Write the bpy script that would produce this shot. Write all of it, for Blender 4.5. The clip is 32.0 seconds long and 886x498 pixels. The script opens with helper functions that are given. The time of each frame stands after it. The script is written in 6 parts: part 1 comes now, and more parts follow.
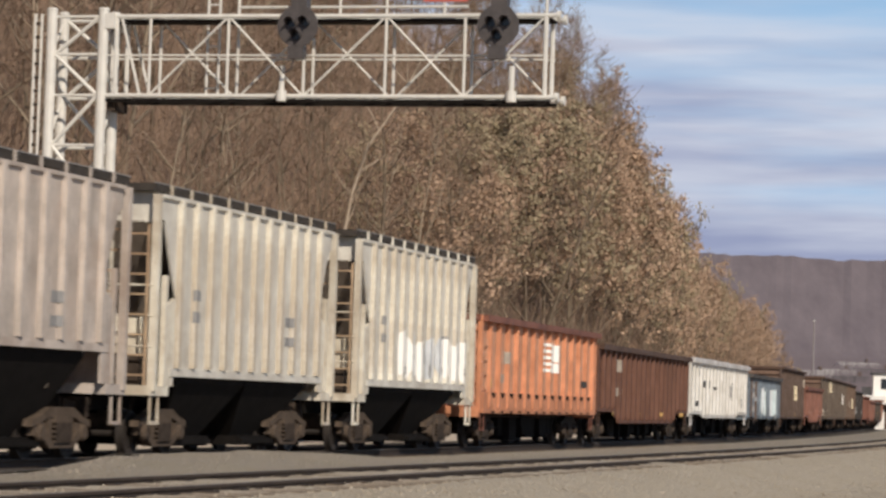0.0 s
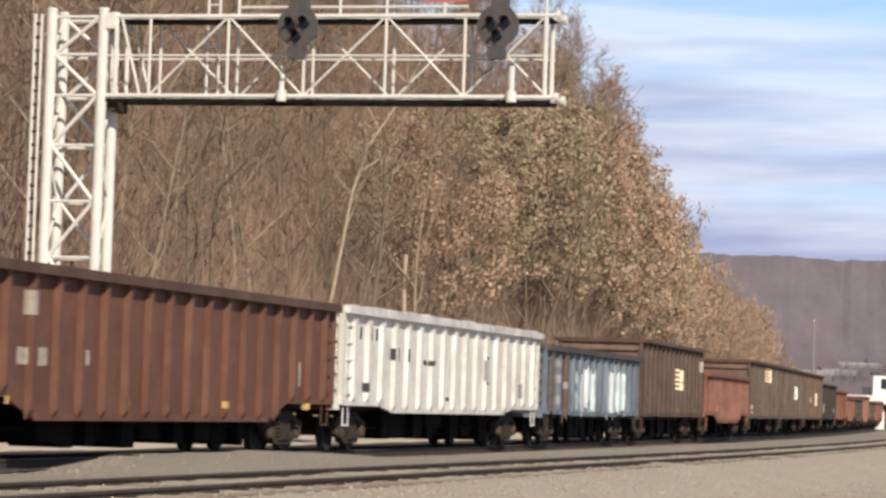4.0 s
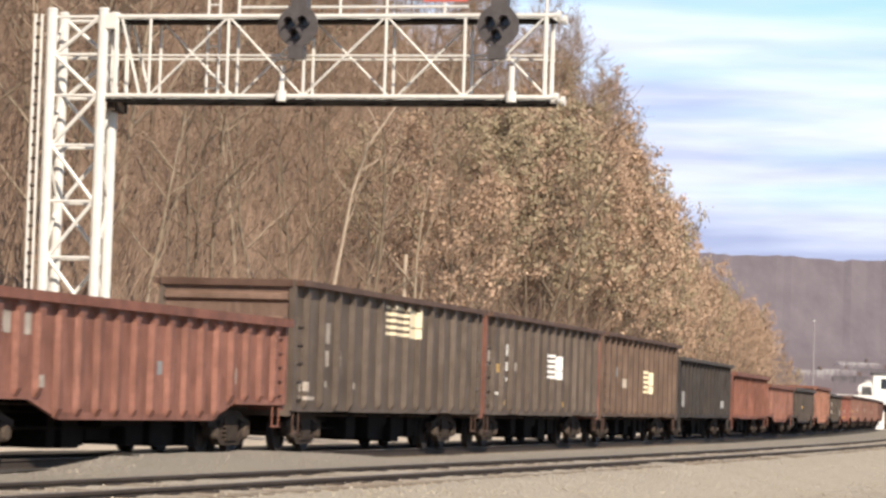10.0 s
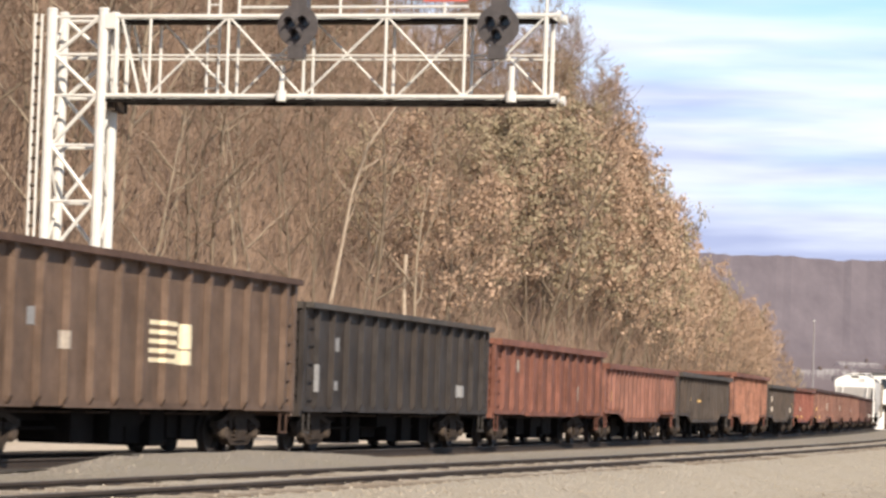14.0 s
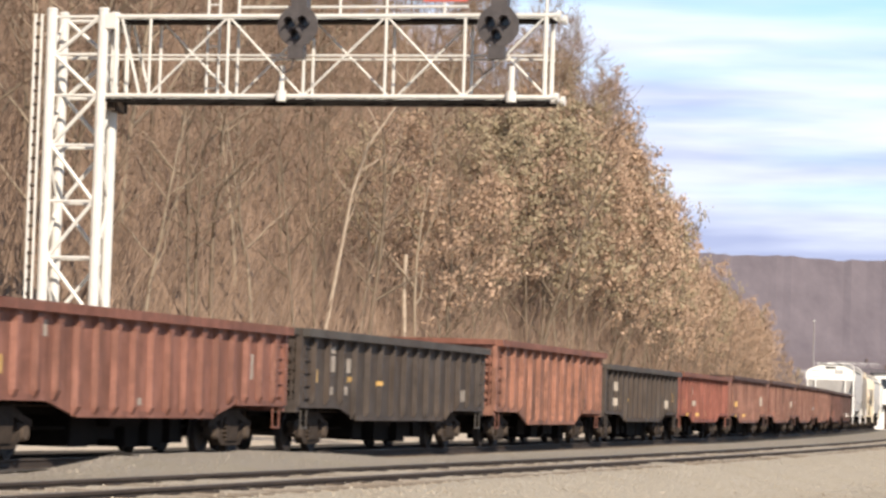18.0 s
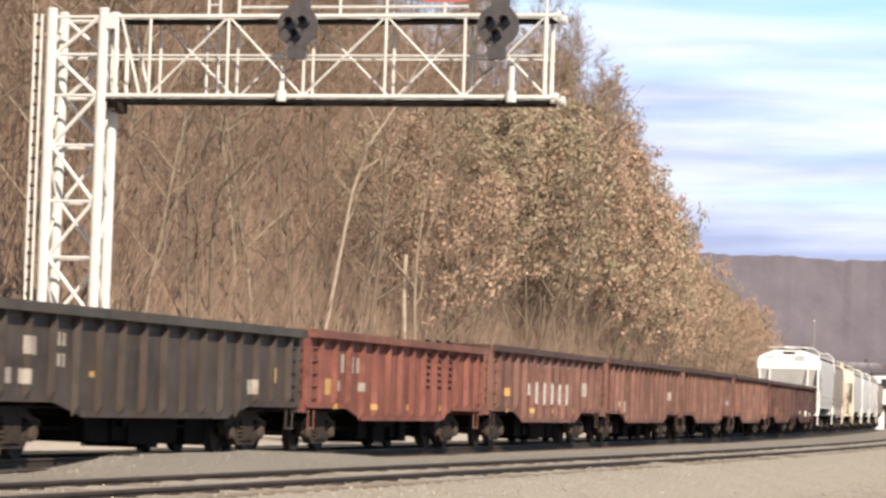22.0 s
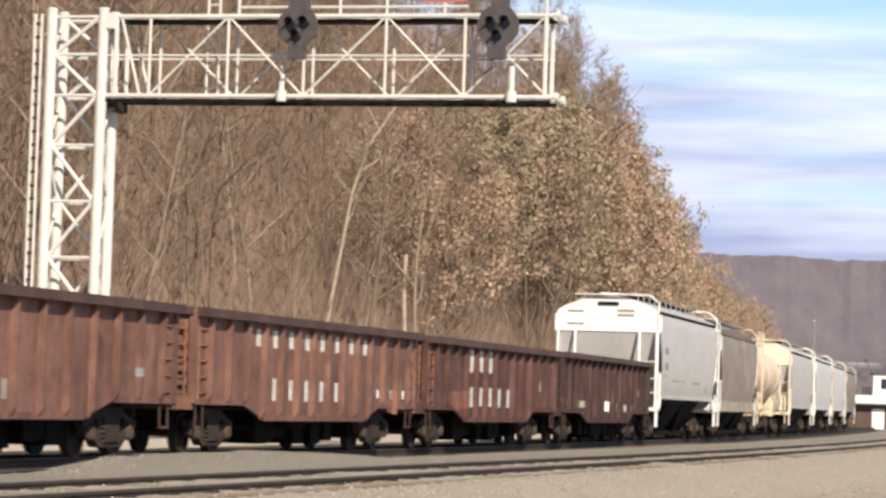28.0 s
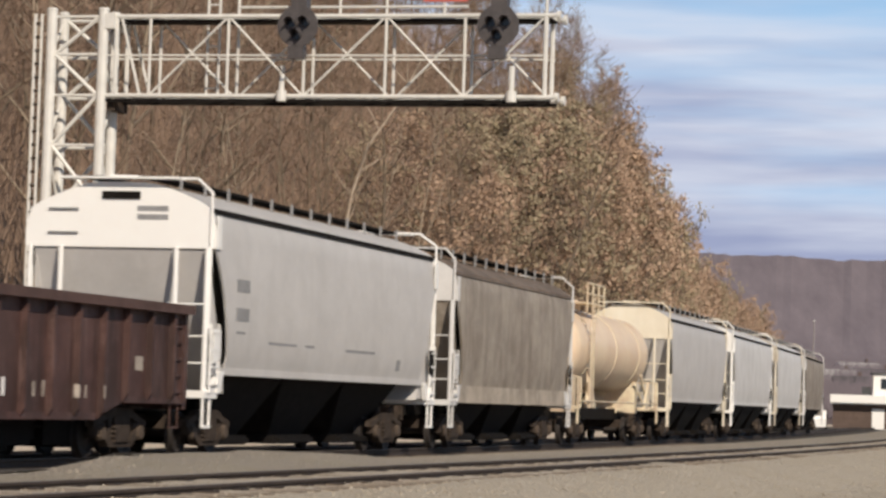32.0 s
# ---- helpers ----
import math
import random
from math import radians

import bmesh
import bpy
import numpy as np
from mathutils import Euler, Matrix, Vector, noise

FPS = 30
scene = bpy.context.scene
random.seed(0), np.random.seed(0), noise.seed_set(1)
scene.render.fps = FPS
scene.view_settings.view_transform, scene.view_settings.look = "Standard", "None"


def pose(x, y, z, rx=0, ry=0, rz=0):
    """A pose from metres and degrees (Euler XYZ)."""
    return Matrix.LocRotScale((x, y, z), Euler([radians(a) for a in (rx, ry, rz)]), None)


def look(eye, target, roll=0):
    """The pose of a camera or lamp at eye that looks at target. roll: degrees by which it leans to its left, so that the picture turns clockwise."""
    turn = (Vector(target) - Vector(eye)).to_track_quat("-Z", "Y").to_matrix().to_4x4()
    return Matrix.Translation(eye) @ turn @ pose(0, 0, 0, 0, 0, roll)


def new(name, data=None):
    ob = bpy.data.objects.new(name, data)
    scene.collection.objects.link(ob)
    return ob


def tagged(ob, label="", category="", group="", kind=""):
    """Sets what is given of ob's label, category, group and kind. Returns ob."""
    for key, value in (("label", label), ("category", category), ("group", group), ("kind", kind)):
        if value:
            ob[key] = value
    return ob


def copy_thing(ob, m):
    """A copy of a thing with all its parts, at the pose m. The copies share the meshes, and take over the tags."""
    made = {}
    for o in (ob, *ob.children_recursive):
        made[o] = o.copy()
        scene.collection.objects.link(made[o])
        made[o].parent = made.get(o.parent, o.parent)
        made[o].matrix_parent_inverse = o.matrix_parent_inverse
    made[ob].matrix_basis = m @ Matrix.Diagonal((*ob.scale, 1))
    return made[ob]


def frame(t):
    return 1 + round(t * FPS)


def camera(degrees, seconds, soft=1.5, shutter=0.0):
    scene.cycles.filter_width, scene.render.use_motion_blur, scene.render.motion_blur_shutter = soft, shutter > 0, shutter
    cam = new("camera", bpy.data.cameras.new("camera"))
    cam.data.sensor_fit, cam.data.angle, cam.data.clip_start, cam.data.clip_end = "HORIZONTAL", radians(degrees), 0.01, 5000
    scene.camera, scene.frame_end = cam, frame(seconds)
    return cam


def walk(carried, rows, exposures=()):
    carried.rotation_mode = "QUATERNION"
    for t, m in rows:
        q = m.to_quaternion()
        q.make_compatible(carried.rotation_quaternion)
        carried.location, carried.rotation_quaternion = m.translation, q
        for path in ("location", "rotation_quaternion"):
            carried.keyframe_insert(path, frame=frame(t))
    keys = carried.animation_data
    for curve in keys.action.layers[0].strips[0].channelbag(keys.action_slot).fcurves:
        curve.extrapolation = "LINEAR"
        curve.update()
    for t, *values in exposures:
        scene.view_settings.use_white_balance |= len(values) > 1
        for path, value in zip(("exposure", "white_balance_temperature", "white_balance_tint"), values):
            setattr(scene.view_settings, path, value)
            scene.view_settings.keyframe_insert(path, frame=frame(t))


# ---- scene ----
HALF = 1.57
SECONDS = 32.0

# the camera stands on its tripod beside the line
EYE = Vector((0, 0, 1.15))
TILT = math.atan(272.5 / 5000)
AIM = EYE + Vector((0, math.cos(TILT), math.sin(TILT)))
cam = camera(17.82, SECONDS, soft=2.8, shutter=0.3)
walk(cam, [(0, look(EYE, AIM, 1.8)), (SECONDS, look(EYE, AIM, 1.8))],
     exposures=[(0, -0.36), (1.5, -0.24), (2.5, 0.02), (3.5, 0.07), (6, 0.04), (7, 0.18), (8, 0.28), (10, 0.38), (25, 0.41), (28, 0.26),
                (29.5, 0.12), (30.5, -0.01), (31.2, -0.14), (32, -0.24)])

# ---- light ----
SUN_ELEVATION, SUN_AZIMUTH = radians(34), radians(160)
world = bpy.data.worlds.new("sky")
scene.world = world
world.use_nodes = True
wn, wl = world.node_tree.nodes, world.node_tree.links
wn.clear()
sky = wn.new("ShaderNodeTexSky")
sky.sky_type, sky.sun_disc = "NISHITA", False
sky.sun_elevation, sky.sun_rotation = SUN_ELEVATION, SUN_AZIMUTH
sky.air_density, sky.dust_density, sky.ozone_density = 1.0, 0.1, 1.0
coord = wn.new("ShaderNodeTexCoord")
stretch = wn.new("ShaderNodeMapping")
stretch.inputs["Scale"].default_value = (5.0, 5.0, 46.0)
stretch.inputs["Location"].default_value = (0.3, 0.0, 0.75)
clouds = wn.new("ShaderNodeTexNoise")
clouds.inputs["Scale"].default_value, clouds.inputs["Detail"].default_value, clouds.inputs["Roughness"].default_value = 1.0, 5, 0.5
cover = wn.new("ShaderNodeValToRGB")
cover.color_ramp.elements[0].position, cover.color_ramp.elements[1].position = 0.36, 0.68
shade = wn.new("ShaderNodeTexNoise")
shade.inputs["Scale"].default_value, shade.inputs["Detail"].default_value = 1.7, 4
tone = wn.new("ShaderNodeValToRGB")
tone.color_ramp.elements[0].position, tone.color_ramp.elements[0].color = 0.34, (8.8, 9.9, 14.6, 1)
tone.color_ramp.elements[1].position, tone.color_ramp.elements[1].color = 0.70, (17.5, 18.6, 21.6, 1)
blend = wn.new("ShaderNodeMixRGB")
back = wn.new("ShaderNodeBackground")
back.inputs["Strength"].default_value = 0.046
wout = wn.new("ShaderNodeOutputWorld")
wl.new(coord.outputs["Generated"], stretch.inputs["Vector"])
wl.new(stretch.outputs["Vector"], clouds.inputs["Vector"])
wl.new(stretch.outputs["Vector"], shade.inputs["Vector"])
bank = wn.new("ShaderNodeMapRange")
bank.inputs["From Min"].default_value, bank.inputs["From Max"].default_value = 0.112, 0.155
bank.inputs["To Min"].default_value, bank.inputs["To Max"].default_value = 0.12, -0.15
heap = wn.new("ShaderNodeMath")
wl.new(clouds.outputs["Fac"], heap.inputs[0])
wl.new(bank.outputs["Result"], heap.inputs[1])
wl.new(heap.outputs["Value"], cover.inputs["Fac"])
# cloud banks lie low over the hills, the sky overhead is clear
height_of = wn.new("ShaderNodeSeparateXYZ")
thin = wn.new("ShaderNodeMapRange")
thin.inputs["From Min"].default_value, thin.inputs["From Max"].default_value = 0.13, 0.40
thin.inputs["To Min"].default_value, thin.inputs["To Max"].default_value = 1.0, 0.0
kept = wn.new("ShaderNodeMath")
kept.operation = "MULTIPLY"
wl.new(coord.outputs["Generated"], height_of.inputs["Vector"])
wl.new(height_of.outputs["Z"], thin.inputs["Value"])
wl.new(height_of.outputs["Z"], bank.inputs["Value"])
wl.new(thin.outputs["Result"], kept.inputs[0])
wl.new(cover.outputs["Color"], kept.inputs[1])
wl.new(kept.outputs["Value"], blend.inputs["Fac"])
# clouds are grey-violet near the hills and whiter above
lift_ = wn.new("ShaderNodeMapRange")
lift_.inputs["From Min"].default_value, lift_.inputs["From Max"].default_value = 0.06, 0.10
lift_.inputs["To Min"].default_value, lift_.inputs["To Max"].default_value = -0.10, 0.12
lit = wn.new("ShaderNodeMath")
wl.new(height_of.outputs["Z"], lift_.inputs["Value"])
wl.new(shade.outputs["Fac"], lit.inputs[0])
wl.new(lift_.outputs["Result"], lit.inputs[1])
wl.new(lit.outputs["Value"], tone.inputs["Fac"])
# pale blue haze low in the sky
haze = wn.new("ShaderNodeMixRGB")
haze.inputs["Color2"].default_value = (9.0, 15.2, 22.5, 1)
hazy = wn.new("ShaderNodeMapRange")
hazy.inputs["From Min"].default_value, hazy.inputs["From Max"].default_value = 0.14, 0.42
hazy.inputs["To Min"].default_value, hazy.inputs["To Max"].default_value = 0.95, 0.0
wl.new(height_of.outputs["Z"], hazy.inputs["Value"])
wl.new(hazy.outputs["Result"], haze.inputs["Fac"])
deep = wn.new("ShaderNodeMixRGB")
deep.blend_type = "MULTIPLY"
deep.inputs["Fac"].default_value, deep.inputs["Color2"].default_value = 1.0, (0.58, 0.71, 0.90, 1)
wl.new(sky.outputs["Color"], deep.inputs["Color1"])
wl.new(deep.outputs["Color"], haze.inputs["Color1"])
wl.new(haze.outputs["Color"], blend.inputs["Color1"])
wl.new(tone.outputs["Color"], blend.inputs["Color2"])
wl.new(blend.outputs["Color"], back.inputs["Color"])
wl.new(back.outputs["Background"], wout.inputs["Surface"])

sun = new("sun", bpy.data.lights.new("sun", "SUN"))
sun.data.energy, sun.data.angle, sun.data.color = 5.0, radians(0.7), (1.0, 0.875, 0.725)
ce = math.cos(SUN_ELEVATION)
TO_SUN = Vector((ce * math.sin(SUN_AZIMUTH), ce * math.cos(SUN_AZIMUTH), math.sin(SUN_ELEVATION)))
sun.matrix_world = look(TO_SUN * 200, (0, 0, 0))

# ---- materials ----


def nodes_of(name, rough=0.8, metal=0.0):
    m = bpy.data.materials.new(name)
    m.use_nodes = True
    nt = m.node_tree
    b = nt.nodes["Principled BSDF"]
    b.inputs["Roughness"].default_value, b.inputs["Metallic"].default_value = rough, metal
    return m, nt.nodes, nt.links, b


def noise_node(n, l, vec, scale, detail=4, rough=0.6):
    t = n.new("ShaderNodeTexNoise")
    t.inputs["Scale"].default_value, t.inputs["Detail"].default_value, t.inputs["Roughness"].default_value = scale, detail, rough
    l.new(vec, t.inputs["Vector"])
    return t.outputs["Fac"]


def ramp(n, l, fac, lo, hi, c0=(0, 0, 0, 1), c1=(1, 1, 1, 1)):
    r = n.new("ShaderNodeValToRGB")
    r.color_ramp.elements[0].position, r.color_ramp.elements[1].position = lo, hi
    r.color_ramp.elements[0].color, r.color_ramp.elements[1].color = (*c0[:3], 1), (*c1[:3], 1)
    l.new(fac, r.inputs["Fac"])
    return r.outputs["Color"]


def mixed(n, l, fac, a, b):
    m = n.new("ShaderNodeMixRGB")
    if isinstance(fac, float):
        m.inputs["Fac"].default_value = fac
    else:
        l.new(fac, m.inputs["Fac"])
    for k, v in (("Color1", a), ("Color2", b)):
        if isinstance(v, tuple):
            m.inputs[k].default_value = (*v[:3], 1)
        else:
            l.new(v, m.inputs[k])
    return m.outputs["Color"]


def placed(n, l, scale=(1, 1, 1), space="Object"):
    c, m = n.new("ShaderNodeTexCoord"), n.new("ShaderNodeMapping")
    m.inputs["Scale"].default_value = scale
    l.new(c.outputs[space], m.inputs["Vector"])
    return m.outputs["Vector"]


def bumped(n, l, b, height, strength, distance):
    k = n.new("ShaderNodeBump")
    k.inputs["Strength"].default_value, k.inputs["Distance"].default_value = strength, distance
    l.new(height, k.inputs["Height"])
    l.new(k.outputs["Normal"], b.inputs["Normal"])


def paint(name, color, worn=(0.13, 0.055, 0.03), wear=0.5, streak=0.35, rough=0.62, seed=0.0, calm=0.3):
    """Weathered car paint: mottling, run-down stains, scuffs and rust that run on over sheets and posts, laid differently on every car."""
    m, n, l, b = nodes_of(name, rough)
    b.inputs["Specular IOR Level"].default_value = 0.3
    co = n.new("ShaderNodeTexCoord").outputs["Object"]
    own, jump, off = n.new("ShaderNodeObjectInfo"), n.new("ShaderNodeVectorMath"), n.new("ShaderNodeVectorMath")
    jump.operation = "MULTIPLY_ADD"
    jump.inputs[1].default_value, jump.inputs[2].default_value = (83.0, 11.0, 47.0), (seed * 7.3, seed * 3.1, seed * 1.7)
    l.new(own.outputs["Color"], jump.inputs[0])
    l.new(co, off.inputs[0])
    l.new(jump.outputs[0], off.inputs[1])

    def run(scale):
        k = n.new("ShaderNodeMapping")
        k.inputs["Scale"].default_value = scale
        l.new(off.outputs[0], k.inputs["Vector"])
        return k.outputs["Vector"]

    def part_of(fac, lo, hi, amount):
        return ramp(n, l, fac, lo, hi, (0, 0, 0), (amount, amount, amount))

    patch = noise_node(n, l, run((0.9, 0.9, 1.0)), 1.0, 8, 0.72)
    broad = noise_node(n, l, run((0.35, 0.35, 0.5)), 1.0, 6, 0.68)
    fine = noise_node(n, l, off.outputs[0], 8, 5, 0.65)
    pits = noise_node(n, l, off.outputs[0], 5.5, 6, 0.75)
    stains = noise_node(n, l, run((1.1, 1.1, 0.22)), 1.1, 6, 0.66)
    streaks = noise_node(n, l, run((5.0, 5.0, 0.3)), 1.3, 4, 0.6)
    pale = noise_node(n, l, run((2.6, 2.6, 0.45)), 1.9, 6, 0.7)
    lighter = tuple(min(0.85, c * 1.28 + 0.016) for c in color)
    darker = tuple(c * 0.6 for c in color)
    soot = tuple(0.5 * a + 0.25 * d for a, d in zip(worn, darker))
    c = mixed(n, l, ramp(n, l, patch, 0.38, 0.62), darker, lighter)
    c = mixed(n, l, calm, c, color)
    c = mixed(n, l, part_of(broad, 0.50, 0.60, min(0.7, 1.1 * wear)), c, tuple(0.25 * a + 0.7 * d for a, d in zip(color, worn)))
    c = mixed(n, l, part_of(stains, 0.50, 0.60, min(0.7, 0.95 * streak)), c, soot)
    c = mixed(n, l, part_of(streaks, 0.48, 0.66, 0.38 * streak), c, darker)
    c = mixed(n, l, part_of(pale, 0.55, 0.64, 0.55 * streak), c, tuple(min(0.85, 1.55 * a + 0.05) for a in color))
    c = mixed(n, l, part_of(patch, 0.66 - 0.16 * wear, 0.74 - 0.12 * wear, wear), c, worn)
    c = mixed(n, l, part_of(pits, 0.60, 0.68, 0.8 * wear), c, soot)
    c = mixed(n, l, part_of(fine, 0.58, 0.8, 0.35), c, lighter)
    l.new(c, b.inputs["Base Color"])
    bumped(n, l, b, fine, 0.12, 0.02)
    return m


def plain(name, color, rough=0.7, metal=0.0, scale=6.0, spread=0.25, bump=0.1):
    m, n, l, b = nodes_of(name, rough, metal)
    co = placed(n, l)
    a = noise_node(n, l, co, scale, 5, 0.65)
    d = noise_node(n, l, co, scale * 0.15, 3, 0.5)
    lo, hi = tuple(c * (1 - spread) for c in color), tuple(min(0.9, c * (1 + spread)) for c in color)
    c = mixed(n, l, ramp(n, l, a, 0.3, 0.7), lo, hi)
    c = mixed(n, l, ramp(n, l, d, 0.35, 0.7, (0, 0, 0), (0.5, 0.5, 0.5)), c, lo)
    l.new(c, b.inputs["Base Color"])
    bumped(n, l, b, a, bump, 0.02)
    return m


def leafy(name, lo, hi, rough=0.75):
    m, n, l, b = nodes_of(name, rough)
    g, o = n.new("ShaderNodeNewGeometry"), n.new("ShaderNodeObjectInfo")
    c = mixed(n, l, g.outputs["Random Per Island"], lo, hi)
    mid = tuple(0.42 * (a + d) for a, d in zip(lo, hi))
    k = n.new("ShaderNodeMath")
    k.operation = "MULTIPLY"
    k.inputs[1].default_value = 0.6
    l.new(o.outputs["Random"], k.inputs[0])
    c = mixed(n, l, k.outputs[0], c, mid)
    l.new(c, b.inputs["Base Color"])
    return m


def gravel(name, lo, hi, stain):
    m, n, l, b = nodes_of(name, 0.95)
    co = placed(n, l)
    v = n.new("ShaderNodeTexVoronoi")
    v.inputs["Scale"].default_value = 14
    l.new(co, v.inputs["Vector"])
    f = noise_node(n, l, co, 22, 4, 0.7)
    w = noise_node(n, l, co, 0.5, 5, 0.6)
    c = mixed(n, l, ramp(n, l, f, 0.25, 0.75), lo, hi)
    c = mixed(n, l, ramp(n, l, v.outputs["Distance"], 0.1, 0.5, (0.35, 0.35, 0.35), (0, 0, 0)), c, tuple(x * 0.5 for x in lo))
    c = mixed(n, l, ramp(n, l, w, 0.45, 0.7, (0, 0, 0), (0.7, 0.7, 0.7)), c, stain)
    l.new(c, b.inputs["Base Color"])
    bumped(n, l, b, v.outputs["Distance"], 0.9, 0.05)
    return m


TRUCK = plain("truck_steel", (0.060, 0.046, 0.037), 0.85, 0.0, 5, 0.5)
TRUCK_DUST = plain("truck_dusty", (0.105, 0.08, 0.062), 0.85, 0.0, 5, 0.35)
# for underframes, the shade below the cars is put into this near-black
DARK = plain("underframe_black_shaded", (0.013, 0.011, 0.010), 0.85, 0, 4, 0.4)
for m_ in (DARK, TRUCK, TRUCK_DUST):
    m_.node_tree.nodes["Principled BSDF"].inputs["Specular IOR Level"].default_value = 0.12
GRATE = plain("grating_brown", (0.045, 0.037, 0.031), 0.85, 0, 4, 0.4)
WHEEL = plain("wheel_steel", (0.03, 0.024, 0.021), 0.7, 0.1, 7, 0.3)
TREAD = plain("dull_steel", (0.20, 0.165, 0.135), 0.5, 0.3, 9, 0.15)
RAILSIDE = plain("rail_rust", (0.05, 0.036, 0.029), 0.8, 0.1, 8, 0.3)
TIE = plain("tie_wood", (0.25, 0.205, 0.16), 0.9, 0, 9, 0.35, 0.4)
GALV = plain("galvanised_white", (0.72, 0.71, 0.67), 0.5, 0.05, 3, 0.12)
GALV_DARK = plain("signal_black", (0.075, 0.066, 0.066), 0.55, 0, 6, 0.3)
LENS = plain("signal_lens", (0.012, 0.012, 0.014), 0.25, 0, 6, 0.2)
RED = plain("red_sign", (0.55, 0.13, 0.10), 0.6, 0, 4, 0.15)
WHITE = plain("white_paint", (0.9, 0.885, 0.855), 0.5, 0, 4, 0.02)
YELLOW = plain("yellow_reflector", (0.55, 0.35, 0.12), 0.5, 0, 6, 0.15)
GOLD = plain("gold_lettering", (0.84, 0.71, 0.50), 0.6, 0, 5, 0.15)
FADED = plain("faded_lettering", (0.40, 0.35, 0.30), 0.8, 0, 5, 0.3)
BLACKMARK = plain("black_lettering", (0.04, 0.04, 0.042), 0.8, 0, 5, 0.3)
GREYMARK = plain("grey_lettering", (0.28, 0.28, 0.285), 0.8, 0, 5, 0.2)
CONCRETE = plain("concrete", (0.78, 0.76, 0.71), 0.9, 0, 4, 0.15, 0.3)
BALLAST = gravel("ballast", (0.36, 0.315, 0.25), (0.56, 0.50, 0.41), (0.40, 0.34, 0.26))
BERM = gravel("fine_stone_dust", (0.25, 0.22, 0.18), (0.40, 0.352, 0.29), (0.30, 0.268, 0.20))
PATH = gravel("sunlit_path", (0.56, 0.49, 0.41), (0.74, 0.66, 0.56), (0.5, 0.42, 0.32))
# dark ballast whose colour also holds the shade of train and rails
DARKBED = gravel("oily_shaded_ballast", (0.04, 0.035, 0.03), (0.11, 0.095, 0.08), (0.035, 0.03, 0.028))
SOIL = gravel("dry_soil", (0.38, 0.305, 0.205), (0.56, 0.47, 0.335), (0.36, 0.27, 0.17))
LITTER = plain("leaf_litter", (0.26, 0.175, 0.12), 0.95, 0, 2.5, 0.45, 0.5)
BARK = plain("grey_bark", (0.185, 0.145, 0.105), 0.9, 0, 3, 0.3, 0.4)
PALE_BARK = plain("pale_bark", (0.31, 0.25, 0.185), 0.85, 0, 3, 0.2, 0.3)
TWIG = leafy("brown_twigs", (0.145, 0.097, 0.07), (0.335, 0.234, 0.168))
OAK = leafy("tan_leaves", (0.34, 0.235, 0.165), (0.62, 0.445, 0.32))
OLIVE = leafy("grey_olive_leaves", (0.24, 0.20, 0.13), (0.50, 0.42, 0.28))
BRUSH = leafy("dry_brush", (0.15, 0.105, 0.074), (0.30, 0.215, 0.15))
# bare-wood brown shifted to violet-grey: distance haze painted into the colour
FARWOOD, fn_, fl_, fb_ = nodes_of("far_hazy_wood", 1.0)
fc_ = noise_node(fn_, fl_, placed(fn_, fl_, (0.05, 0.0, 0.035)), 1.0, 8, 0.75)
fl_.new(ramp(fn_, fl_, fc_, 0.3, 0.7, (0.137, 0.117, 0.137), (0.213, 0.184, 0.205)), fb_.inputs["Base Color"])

# ---- mesh building ----


